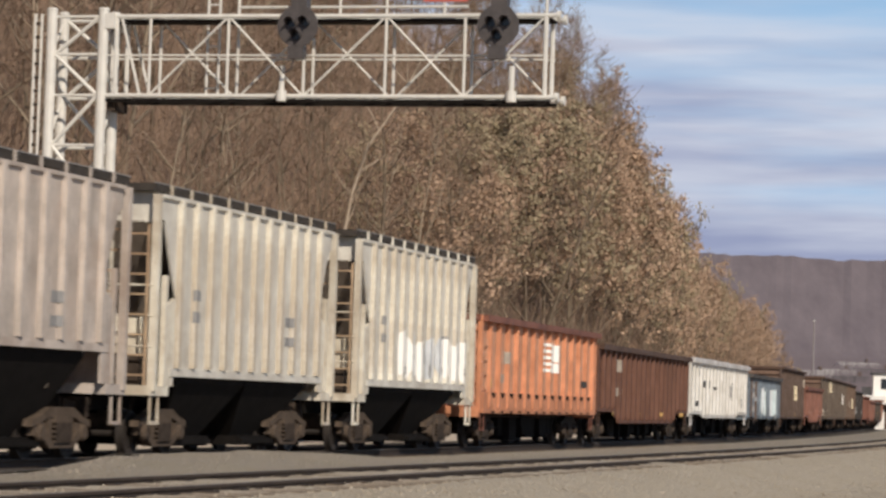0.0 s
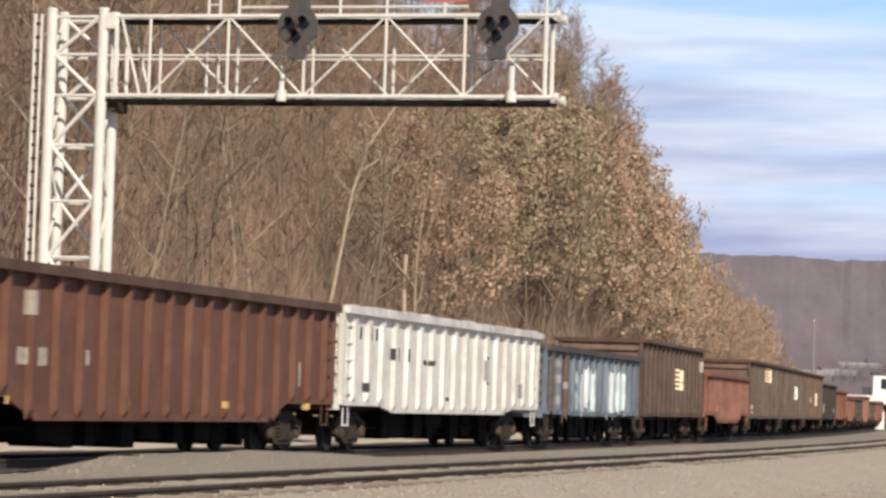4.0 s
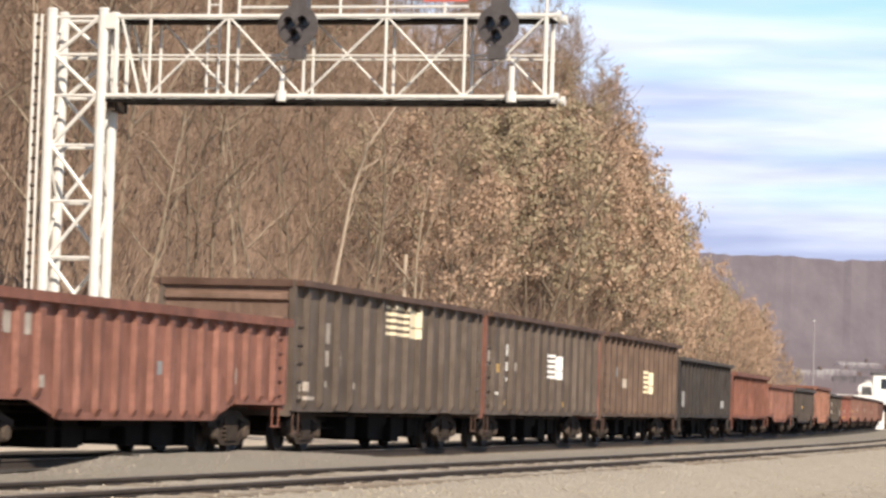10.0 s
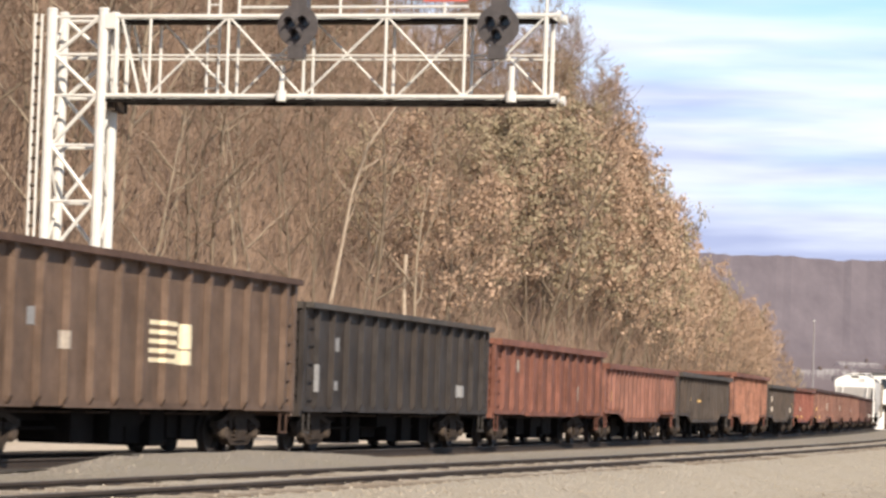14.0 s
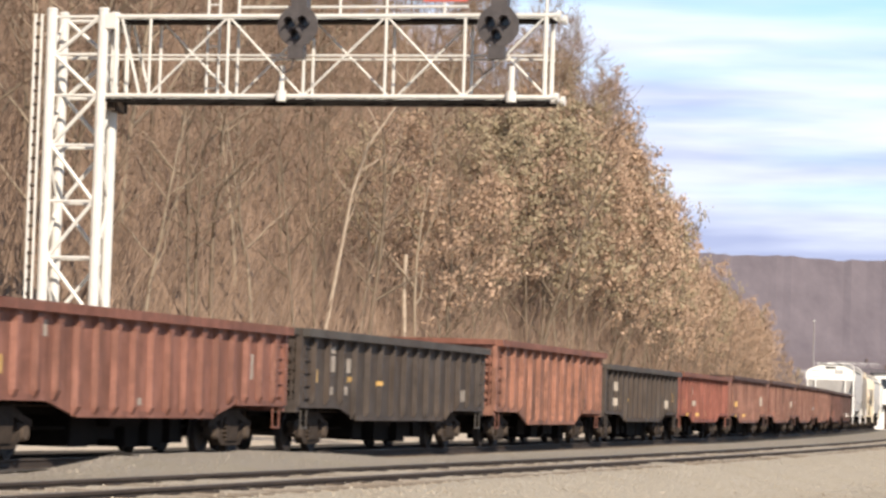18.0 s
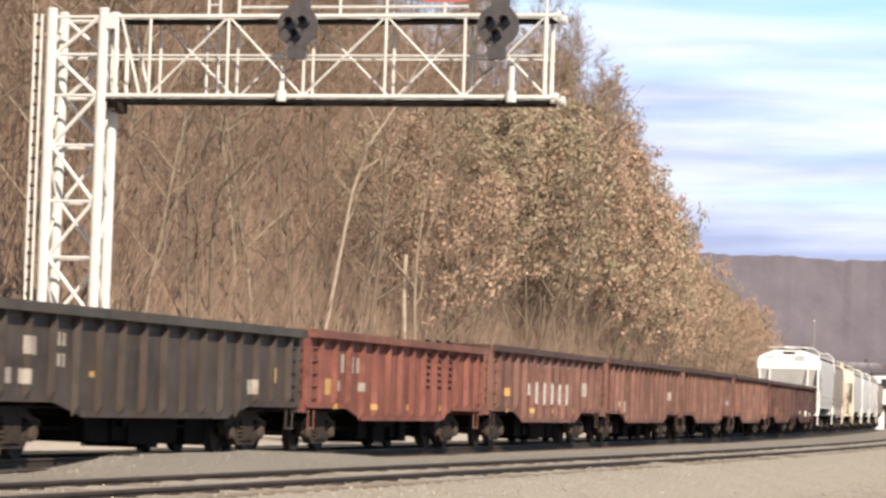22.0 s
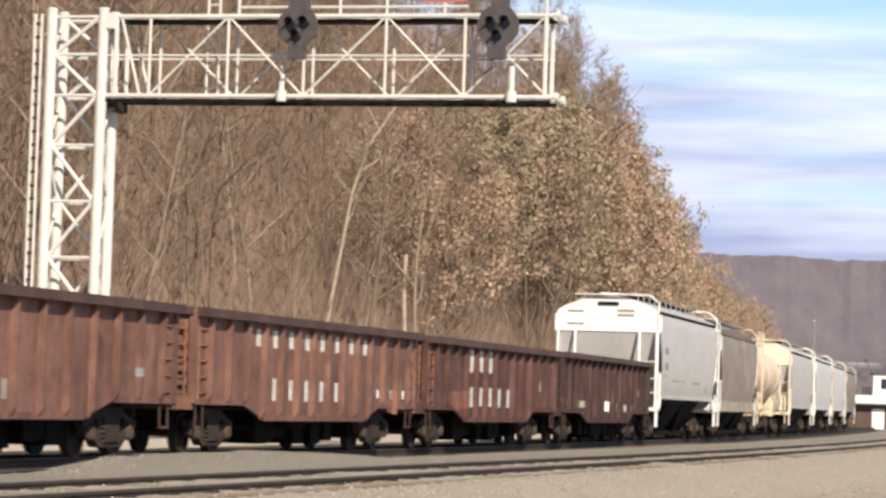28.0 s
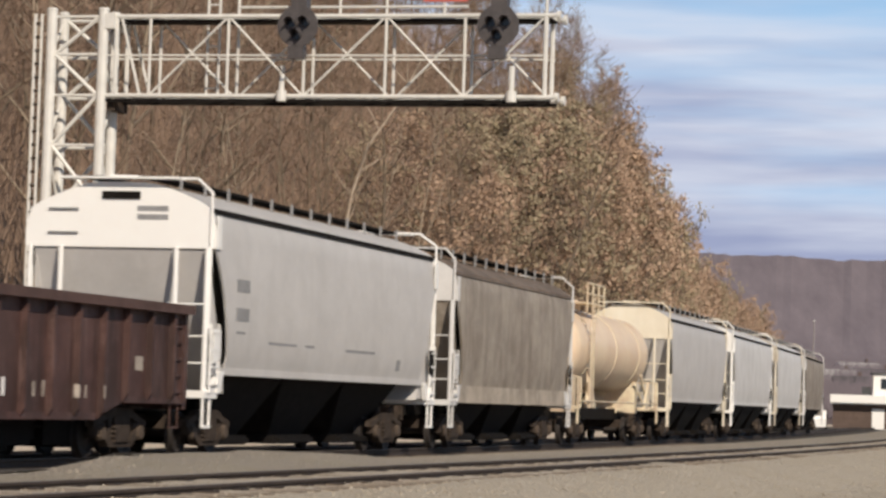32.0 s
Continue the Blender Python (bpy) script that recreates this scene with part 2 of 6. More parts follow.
class Solid:
    """Gathers verts and faces of one mesh."""

    def __init__(self):
        self.v, self.f = [], []

    def add(self, v, f):
        k = len(self.v)
        self.v += [tuple(p) for p in v]
        self.f += [tuple(i + k for i in q) for q in f]
        return self

    def box(self, x0, x1, y0, y1, z0, z1):
        v = [(x, y, z) for x in (x0, x1) for y in (y0, y1) for z in (z0, z1)]
        return self.add(v, [(0, 1, 3, 2), (4, 6, 7, 5), (0, 4, 5, 1), (2, 3, 7, 6), (0, 2, 6, 4), (1, 5, 7, 3)])

    def cbox(self, c, s):
        return self.box(c[0] - s[0] / 2, c[0] + s[0] / 2, c[1] - s[1] / 2, c[1] + s[1] / 2, c[2] - s[2] / 2, c[2] + s[2] / 2)

    def prism(self, poly, y0, y1):
        """poly: (x, z) counter-clockwise seen from -y."""
        n = len(poly)
        v = [(x, y0, z) for x, z in poly] + [(x, y1, z) for x, z in poly]
        f = [tuple(range(n)), tuple(range(2 * n - 1, n - 1, -1))]
        f += [(i, n + i, n + (i + 1) % n, (i + 1) % n) for i in range(n)]
        return self.add(v, f)

    def loft(self, section, x0, x1):
        """section: (y, z) ring carried from x0 to x1."""
        n = len(section)
        v = [(x0, y, z) for y, z in section] + [(x1, y, z) for y, z in section]
        f = [tuple(range(n)), tuple(range(2 * n - 1, n - 1, -1))]
        f += [(i, n + i, n + (i + 1) % n, (i + 1) % n) for i in range(n)]
        return self.add(v, f)

    def tube(self, a, b, r0, r1=None, n=6, caps=True):
        a, b = Vector(a), Vector(b)
        r1 = r0 if r1 is None else r1
        d = b - a
        if d.length < 1e-6:
            return self
        d.normalize()
        u = d.cross(Vector((0, 0, 1)) if abs(d.z) < 0.9 else Vector((1, 0, 0))).normalized()
        w = d.cross(u)
        ring = [(math.cos(2 * math.pi * i / n), math.sin(2 * math.pi * i / n)) for i in range(n)]
        v = [a + (u * c + w * s) * r0 for c, s in ring] + [b + (u * c + w * s) * r1 for c, s in ring]
        f = [(i, (i + 1) % n, n + (i + 1) % n, n + i) for i in range(n)]
        if caps:
            f += [tuple(range(n - 1, -1, -1)), tuple(range(n, 2 * n))]
        return self.add(v, f)

    def lathe(self, profile, n=20, axis="y", centre=(0, 0, 0)):
        """profile: (radius, along)."""
        k, v, f = len(profile), [], []
        for i in range(n):
            c, s = math.cos(2 * math.pi * i / n), math.sin(2 * math.pi * i / n)
            for r, h in profile:
                p = (r * c, h, r * s) if axis == "y" else ((h, r * c, r * s) if axis == "x" else (r * c, r * s, h))
                v.append(tuple(p[j] + centre[j] for j in range(3)))
        for i in range(n):
            j = (i + 1) % n
            f += [(i * k + a, j * k + a, j * k + a + 1, i * k + a + 1) for a in range(k - 1)]
        return self.add(v, f)

    def mesh(self, name, material, smooth=False):
        me = bpy.data.meshes.new(name)
        me.from_pydata(self.v, [], self.f)
        me.materials.append(material)
        bm = bmesh.new()
        bm.from_mesh(me)
        bmesh.ops.recalc_face_normals(bm, faces=bm.faces)
        bm.to_mesh(me)
        bm.free()
        if smooth:
            me.polygons.foreach_set("use_smooth", [True] * len(me.polygons))
        me.update()
        return me


def part(name, solid, material, parent, label="", at=None, smooth=False):
    """One mesh object under a thing or a part. solid: a Solid or a mesh to share."""
    me = solid if isinstance(solid, bpy.types.Mesh) else solid.mesh(name, material, smooth)
    ob = new(name, me)
    ob.parent = parent
    if at is not None:
        ob.matrix_basis = at
    if label:
        tagged(ob, label)
    return ob


def thing(name, label, category, group="", at=None, kind=""):
    ob = new(name)
    ob.empty_display_size = 0.3
    if at is not None:
        ob.matrix_basis = at
    return tagged(ob, label, category, group, kind)


# ---- the line of the track ----
TH0, X0, K0, K1 = 0.2723958870, -19.1856667, 0.000899446505, -0.00000458530143
GRID = np.arange(-80, 1400, 1.0)
bend = np.clip(GRID - 50, 0, 300)
THETA = TH0 - (K0 * bend + K1 * bend ** 2 / 2)
mid = (THETA[1:] + THETA[:-1]) / 2
SX = np.concatenate([[0], np.cumsum(np.sin(mid))])
SY = np.concatenate([[0], np.cumsum(np.cos(mid))])
SX, SY = SX - SX[80] + X0, SY - SY[80]
# from the cars' near side to the centre of the track
SX, SY = SX - 1.6 * np.cos(THETA), SY + 1.6 * np.sin(THETA)


def on_line(s, d=0.0):
    """Plan place and heading at s metres along the track, d metres to its camera side."""
    th = float(np.interp(s, GRID, THETA))
    return (float(np.interp(s, GRID, SX)) + d * math.cos(th), float(np.interp(s, GRID, SY)) - d * math.sin(th), th)


def line_pose(s, d=0.0, z=0.0):
    """x along the track away from the camera, y to the far side, z up."""
    x, y, th = on_line(s, d)
    return Matrix.Translation((x, y, z)) @ Matrix.Rotation(math.pi / 2 - th, 4, "Z")


def strip(name, profile, s0, s1, step, material, label, category, wobble=0.0, lift=None):
    """A sheet along the track: profile of (d, z) across it."""
    rows = np.arange(s0, s1 + step, step)
    v, f, k = [], [], len(profile)
    for i, s in enumerate(rows):
        for d, z in profile:
            x, y, _ = on_line(s, d)
            zz = z + (lift(s, d) if lift else 0.0)
            if wobble:
                zz += wobble * noise.noise((x * 0.8, y * 0.8, 3.0)) + 0.4 * wobble * noise.noise((x * 3.1, y * 3.1, 7.0))
            v.append((x, y, zz))
    for i in range(len(rows) - 1):
        for j in range(k - 1):
            a = i * k + j
            f.append((a, a + 1, a + k + 1, a + k))
    me = bpy.data.meshes.new(name)
    me.from_pydata(v, [], f)
    me.materials.append(material)
    me.update()
    return tagged(new(name, me), label, category, kind="structure")

# ---- ground ----


def spread(near, step, far):
    a = list(np.arange(-near, near + step, step))
    out, g = near, step
    while out < far:
        g *= 1.6
        out += g
        a = [-out] + a + [out]
    return np.array(a)


gx, gy = spread(120, 8, 4600), spread(160, 8, 4600) + 150
gm = bpy.data.meshes.new("ground")
gm.from_pydata([(x, y, -0.62 + 0.05 * noise.noise((x * 0.05, y * 0.05, 0))) for y in gy for x in gx], [],
               [(j * len(gx) + i, j * len(gx) + i + 1, (j + 1) * len(gx) + i + 1, (j + 1) * len(gx) + i)
                for j in range(len(gy) - 1) for i in range(len(gx) - 1)])
gm.materials.append(SOIL)
tagged(new("ground", gm), "dry tan gravelly soil beside the railway line", "ground", kind="structure")


def smooth_step(a, b, x):
    t = min(1.0, max(0.0, (x - a) / (b - a)))
    return t * t * (3 - 2 * t)


def edge_at(s, d):
    """Distance along the line that shows the same bearing at the foot of the slope."""
    return s * 32.5 / (18.5 - d)


def hill(s, d):
    """Height of the wooded slope above the ground."""
    u = max(0.0, -d - 12.5)
    rise = 1.05 * u if u < 40 else 42 + 0.4 * (u - 40)
    return rise * float(np.interp(edge_at(s, d), [0, 190, 240, 272, 290, 330, 400, 450], [1, 1, 0.78, 0.54, 0.28, 0.15, 0.04, 0]))


SLOPE_D = [-11.0, -12, -14, -17, -20, -24, -28, -33, -38, -44, -50, -58, -68, -80]
strip("hillside", [(d, -0.3 if d > -12.5 else 0.3) for d in SLOPE_D], 20, 520, 5, LITTER, "steep hillside covered in brown leaf litter", "hillside",
      0.35, lift=lambda s, d: hill(s, d))
strip("trackside_path", [(-2.7, -0.5), (-3.4, -0.36), (-4.6, -0.28), (-6.5, -0.25), (-9.0, -0.22), (-12.0, -0.18), (-13.2, 0.05), (-14.5, 0.3)], 15, 520, 3, PATH,
      "bare tan earth bank between the track and the woods", "bank", 0.05)


def berm_lift(s, d):
    q = s / (20.1 - d)
    up = smooth_step(2.65, 2.79, q) * (1 - smooth_step(51, 57, s))
    k = max(0.0, min(1.0, 1.7 - abs(d - 4.6) / 1.3))
    return (0.20 * up - 0.12) * k


# the bed's dark colour includes the train's shadow on the ballast
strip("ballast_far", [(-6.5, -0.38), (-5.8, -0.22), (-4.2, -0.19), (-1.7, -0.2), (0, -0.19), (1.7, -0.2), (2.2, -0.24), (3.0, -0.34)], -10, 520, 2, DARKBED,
      "oily ballast under the freight train, with its shade painted in", "ballast", 0.035)
strip("service_road", [(2.3, -0.36), (2.9, -0.12), (3.4, 0.06), (3.9, 0.14), (4.6, 0.16), (5.4, 0.15), (6.2, 0.12), (7.0, 0.07), (7.6, 0.03)], -10, 520, 0.5, BERM,
      "flat grey crushed-stone bed between the two tracks", "gravel", 0.03, lift=berm_lift)
# dark sheet stands in for shaded rail side and tie ends
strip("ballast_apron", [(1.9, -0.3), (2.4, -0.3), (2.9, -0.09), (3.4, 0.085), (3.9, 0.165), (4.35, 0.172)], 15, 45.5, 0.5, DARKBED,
      "dark ballast strip at the foot of the bed, rail and tie shade painted in", "ballast", 0.03, lift=berm_lift)
strip("ballast_near", [(7.3, 0.03), (7.7, 0.11), (8.2, 0.162), (9.3, 0.165), (10.3, 0.165), (10.8, 0.13), (11.6, -0.02), (12.8, -0.3), (15, -0.4), (19, -0.48), (26, -0.55)],
      -10, 520, 1.0, BALLAST, "light tan stone ballast around the empty track", "ballast", 0.045)


def sweep(profile, s0, s1, step, d):
    g, k = Solid(), len(profile)
    rows = np.arange(s0, s1 + step, step)
    v, f = [], []
    for s in rows:
        for a, z in profile:
            x, y, _ = on_line(s, d + a)
            v.append((x, y, z))
    for i in range(len(rows) - 1):
        f += [(i * k + j, i * k + (j + 1) % k, (i + 1) * k + (j + 1) % k, (i + 1) * k + j) for j in range(k)]
    return g.add(v, f)


RAIL = [(-0.07, -0.175), (0.07, -0.175), (0.07, -0.155), (0.012, -0.14), (0.012, -0.05), (0.035, -0.035), (0.035, -0.006),
        (-0.035, -0.006), (-0.035, -0.035), (-0.012, -0.05), (-0.012, -0.14), (-0.07, -0.155)]
HEAD = [(-0.034, -0.008), (0.034, -0.008), (0.032, -0.001), (0.02, 0.0), (-0.02, 0.0), (-0.032, -0.001)]


def railway(name, d, z, s1, ties, label, sunk=0.0):
    t = tagged(thing(name, label, "railway track"), kind="structure")
    for side in (-0.7175, 0.7175):
        r = part("rail", sweep([(a, b + z) for a, b in RAIL], -10, 500, 3, d + side), RAILSIDE, t, "rusty brown steel rail")
        part("rail_head", sweep([(a, b + z) for a, b in HEAD], -10, 500, 3, d + side), TREAD, r, "worn bright rail head")
    me = Solid().cbox((0, 0, 0), (0.22, 2.6, 0.17)).mesh("tie", TIE)
    pl = Solid().cbox((0, 0, 0), (0.2, 0.34, 0.02)).mesh("tie_plate", RAILSIDE)
    rng = random.Random(5)
    for i in range(ties):
        s = s1 + i * 0.54
        o = part("tie", me, None, t, at=line_pose(s, d, z - 0.175 - 0.09 + sunk) @ pose(0, rng.uniform(-0.04, 0.04), 0, 0, 0, rng.uniform(-1, 1)))
        if i % 2 == 0:
            for side in (-0.7175, 0.7175):
                part("tie_plate", pl, None, o, at=pose(0, side, 0.093))
    return t


railway("track_near", 9.25, 0.24, 14, 240, "empty track of rusty rails on wooden ties sunk in ballast", 0.105)
railway("track_far", 0.0, 0.0, 34, 160, "track of steel rails carrying the freight train")

# loose stones on the beds
def stones(name, count, d0, d1, s0, s1, size, z_of, material, label):
    rng = random.Random(len(name) * 31)
    g = Solid()
    v, f = [], []
    for _ in range(count):
        s = s0 + (s1 - s0) * rng.random() ** 1.6
        d = rng.uniform(d0, d1)
        x, y, _t = on_line(s, d)
        r = size * rng.uniform(0.5, 1.4)
        z = z_of(s, d)
        a = rng.uniform(0, 6.28)
        k = len(v)
        for i in range(4):
            q = a + i * 1.57 + rng.uniform(-0.4, 0.4)
            v.append((x + r * math.cos(q), y + r * math.sin(q), z - 0.3 * r + rng.uniform(-0.2, 0.3) * r))
        v.append((x + rng.uniform(-0.3, 0.3) * r, y, z + r * rng.uniform(0.45, 0.9)))
        f += [(k, k + 1, k + 4), (k + 1, k + 2, k + 4), (k + 2, k + 3, k + 4), (k + 3, k, k + 4)]
    me = bpy.data.meshes.new(name)
    me.from_pydata(v, [], f)
    me.materials.append(material)
    return tagged(new(name, me), label, "gravel", kind="stuff")


STONE = leafy("loose_stone", (0.26, 0.222, 0.175), (0.46, 0.405, 0.33), 0.95)
ROADSTONE = leafy("bed_stone", (0.20, 0.175, 0.14), (0.44, 0.39, 0.32), 0.95)
NEARZ = lambda s, d: float(np.interp(d, [7.3, 7.7, 8.2, 9.3, 10.3, 10.8, 11.6, 12.8, 15, 19, 26], [0.03, 0.11, 0.162, 0.165, 0.165, 0.13, -0.02, -0.3, -0.4, -0.48, -0.55]))
stones("track_stones", 20000, 7.4, 15.5, 20, 150, 0.022, NEARZ, STONE, "loose pale ballast stones around the empty track")
stones("road_stones", 2400, 2.8, 7.4, 30, 130, 0.022,
       lambda s, d: float(np.interp(d, [2.3, 2.9, 3.4, 3.9, 4.6, 5.4, 6.2, 7.0, 7.6], [-0.36, -0.12, 0.06, 0.14, 0.16, 0.15, 0.12, 0.07, 0.03])) + berm_lift(s, d), ROADSTONE,
       "small loose stones on the crushed-stone bed")

# ---- signal gantry ----
FAR = 1.33
gantry = thing("signal_gantry", "white galvanised steel lattice signal gantry reaching over the tracks", "signal gantry", at=Matrix.Translation(EYE) @ Matrix.Scale(FAR, 4) @ Matrix.Translation(-EYE) @ line_pose(61.6, 0, -0.4) @ pose(0, 0, 0, 0, 0, 1.03))
MY, ZL, ZU, TIP = 3.73, 7.87, 9.56, -6.73
FX, BX = -0.52, 0.16


def strut(name, a, b, r, parent, n=6, label="", material=GALV):
    return part(name, Solid().tube(a, b, r, None, n), material, parent, label, smooth=False)


for y in (MY + 0.587, MY - 0.587):
    for x in (FX, BX):
        leg = strut("mast_leg", (x, y, 1.3), (x, y, 9.7), 0.115, gantry, 10)
        part("base_plate", Solid().cbox((x, y, 1.305), (0.42, 0.42, 0.05)).cbox((x, y, 1.42), (0.05, 0.38, 0.2)).cbox((x, y, 1.42), (0.38, 0.05, 0.2)), GALV, leg)
        part("leg_cap", Solid().tube((x, y, 9.7), (x, y, 9.75), 0.13, 0.10, 10), GALV, leg)
for y in (MY - 0.65, MY + 0.65):
    part("footing", Solid().box(-0.95, 0.6, y - 0.40, y + 0.40, -0.2, 0.75).box(-0.8, 0.45, y - 0.27, y + 0.27, 0.75, 1.28), CONCRETE, gantry, "pale concrete footing block")
levels = [1.45, 2.3, 3.2, 4.4, 5.6, 6.8, 7.87, 8.75, 9.56]
for k in range(len(levels) - 1):
    z0, z1 = levels[k], levels[k + 1]
    for x in (FX, BX):
        strut("mast_strut", (x, MY + 0.5, z1), (x, MY - 0.5, z1), 0.036, gantry)
        a, b = (MY + 0.5, MY - 0.5) if (k % 2 == 1) == (x == FX) else (MY - 0.5, MY + 0.5)
        strut("mast_brace", (x, a, z0), (x, b, z1), 0.045, gantry)
    for y in (MY + 0.587, MY - 0.587):
        a, b = (FX, BX) if k % 2 else (BX, FX)
        strut("side_brace", (a, y, z0), (b, y, z1), 0.035, gantry)
# access ladder on the mast
lad = part("mast_ladder", Solid().box(FX - 0.04, FX + 0.0, MY + 0.93, MY + 0.99, 0.9, 9.62).box(FX - 0.04, FX + 0.0, MY + 0.79, MY + 0.84, 0.9, 9.62), GALV, gantry, "narrow caged ladder up the mast")
rung = Solid().cbox((0, 0, 0), (0.05, 0.1, 0.06)).mesh("rung", TRUCK)
for i in range(30):
    part("rung", rung, None, lad, at=pose(FX - 0.03, MY + 0.885, 1.0 + i * 0.29))
# the arm
for x in (FX, BX):
    for z in (ZL, ZU):
        ch = strut("arm_chord", (x, MY - 0.6, z), (x, TIP, z), 0.05, gantry, 10)
        part("chord_end", Solid().tube((x, TIP, z), (x, TIP - 0.08, z), 0.1, 0.1, 10), GALV, ch)
bays = [2.84, 2.08, 0.34, -1.34, -3.11, -4.8, -6.51]
for i, y in enumerate(bays):
    for x in (FX, BX):
        strut("arm_post", (x, y, ZL), (x, y, ZU), 0.034 if 0 < i < 6 else 0.05, gantry)
    for z in (ZL, ZU):
        strut("arm_cross_strut", (FX, y, z), (BX, y, z), 0.04, gantry)
    if i < 6:
        y1 = bays[i + 1]
        for x, flip in ((FX, 0), (BX, 1)):
            if i == 0:
                strut("arm_diagonal", (x, y - 0.1, ZU), (x, y1 + 0.2, ZL), 0.032, gantry)
                continue
            up = (i + flip) % 2 == 1
            strut("arm_diagonal", (x, y, ZL if up else ZU), (x, y1, ZU if up else ZL), 0.025, gantry)
        for z in (ZL, ZU):
            strut("arm_lacing", (FX, y, z), (BX, y1, z), 0.024, gantry)
for x in (FX, BX):
    strut("arm_midrail", (x, MY - 0.62, ZL + 0.86), (x, TIP + 0.15, ZL + 0.86), 0.024, gantry)
part("walkway", Solid().box(FX + 0.07, BX - 0.07, TIP + 0.1, MY - 0.7, ZU - 0.1, ZU - 0.05), DARK, gantry, "dark grating walkway inside the arm")
part("knuckle", Solid().cbox((FX, MY - 0.72, ZU - 0.1), (0.2, 0.3, 0.32)).cbox((BX, MY - 0.72, ZU - 0.1), (0.2, 0.3, 0.32)), GALV, gantry)
part("bracket", Solid().prism([(-0.40, ZL - 0.3), (0.40, ZL - 0.3), (0.40, ZL - 0.07), (-0.40, ZL - 0.07)], MY - 0.85, MY - 0.68), TRUCK, gantry, "dark bracket under the arm")
for x in (FX, BX):
    part("cable_duct", Solid().box(x - 0.03, x + 0.03, TIP + 0.1, MY - 0.7, ZL - 0.13, ZL - 0.06), DARK, gantry, "dark cable duct under the arm")
# upper handrail and ladder above the arm
for y in (0.12, -2.1, -3.11, -4.35, -6.51):
    strut("rail_post", (FX, y, ZU), (FX, y, ZU + 1.1), 0.032, gantry)
for z in (ZU + 0.19, ZU + 0.62, ZU + 1.1):
    strut("handrail", (FX, 0.12, z), (FX, -4.85, z), 0.03, gantry)
ul = part("upper_ladder", Solid().tube((BX + 0.1, 1.06, ZL), (BX + 0.1, 1.06, ZU + 2.2), 0.03).tube((BX + 0.1, 0.8, ZL), (BX + 0.1, 0.8, ZU + 2.2), 0.03), GALV, gantry)
for i in range(12):
    part("rung", Solid().tube((BX + 0.1, 1.06, ZL + 0.25 + i * 0.3), (BX + 0.1, 0.8, ZL + 0.25 + i * 0.3), 0.018), GALV, ul)
part("sign_plate", Solid().box(FX - 0.05, FX - 0.02, -4.85, -3.9, ZU + 0.29, ZU + 0.6), RED, gantry, "faded red plate on the handrail")


def signal_head(y, off):
    st = part("signal_stem", Solid().tube((FX - 0.15, y + off, ZL - 0.1), (FX - 0.15, y + off, ZL + 0.62), 0.06, None, 10).tube((FX - 0.15, y + off, ZL - 0.12), (FX - 0.15, y + off, ZL + 0.1), 0.11, None, 10), GALV, gantry, "short white signal post")
    back = part("target", Solid().lathe([(0.0, -0.02), (0.44, -0.02), (0.44, 0.02), (0.0, 0.02)], 28, "x", (FX - 0.45, y, ZU - 0.27)), GALV_DARK, gantry, "round black signal target")
    for dy, dz in ((0.0, -0.2), (0.13, 0.06), (-0.17, 0.08)):
        hood = Solid()
        n = 14
        ring = [(math.cos(2 * math.pi * i / n), math.sin(2 * math.pi * i / n)) for i in range(n)]
        v = [(FX - 0.47, y + dy + 0.1 * c, ZU - 0.27 + dz + 0.1 * s) for c, s in ring]
        v += [(FX - 0.47 - (0.26 if s > -0.3 else 0.05), y + dy + 0.105 * c, ZU - 0.27 + dz + 0.105 * s) for c, s in ring]
        hood.add(v, [(i, (i + 1) % n, n + (i + 1) % n, n + i) for i in range(n)])
        part("lamp_hood", hood, GALV_DARK, back)
        part("lens", Solid().lathe([(0.0, -0.01), (0.09, -0.01), (0.09, 0.0), (0, 0.0)], 14, "x", (FX - 0.478, y + dy, ZU - 0.27 + dz)), LENS, back, "unlit dark lens")
    part("signal_case", Solid().box(FX - 0.42, FX - 0.12, y - 0.17, y + 0.17, ZU - 0.6, ZU + 0.42), GALV_DARK, gantry, "black signal housing")
    part("junction_box", Solid().cbox((FX - 0.36, y + 0.03, ZU - 0.82), (0.22, 0.34, 0.26)), GALV_DARK, gantry)
    cab = Solid()
    pts = [Vector((FX - 0.36, y + 0.1, ZU - 0.95)), Vector((FX - 0.4, y + 0.12, ZU - 1.15)), Vector((FX - 0.36, y + 0.3, ZU - 1.25)), Vector((FX - 0.3, y + 0.42, ZU - 1.1))]
    for a, b in zip(pts, pts[1:]):
        cab.tube(a, b, 0.022, None, 5)
    part("cable", cab, GALV_DARK, gantry)


signal_head(-1.32, 0.4)
signal_head(-5.6, -0.25)

# ---- woods ----


def limb(g, rng, a, direction, length, r0, r1, segs, wander, n):
    """A bent tapering limb; returns its points."""
    pts, p, d = [a], a.copy(), direction.normalized()
    for i in range(segs):
        d = (d + Vector((rng.uniform(-wander, wander), rng.uniform(-wander, wander), rng.uniform(-wander * 0.5, wander)))).normalized()
        q = p + d * (length / segs)
        k0, k1 = i / segs, (i + 1) / segs
        g.tube(p, q, r0 + (r1 - r0) * k0, r0 + (r1 - r0) * k1, n, False)
        pts.append(q)
        p = q
    return pts, d


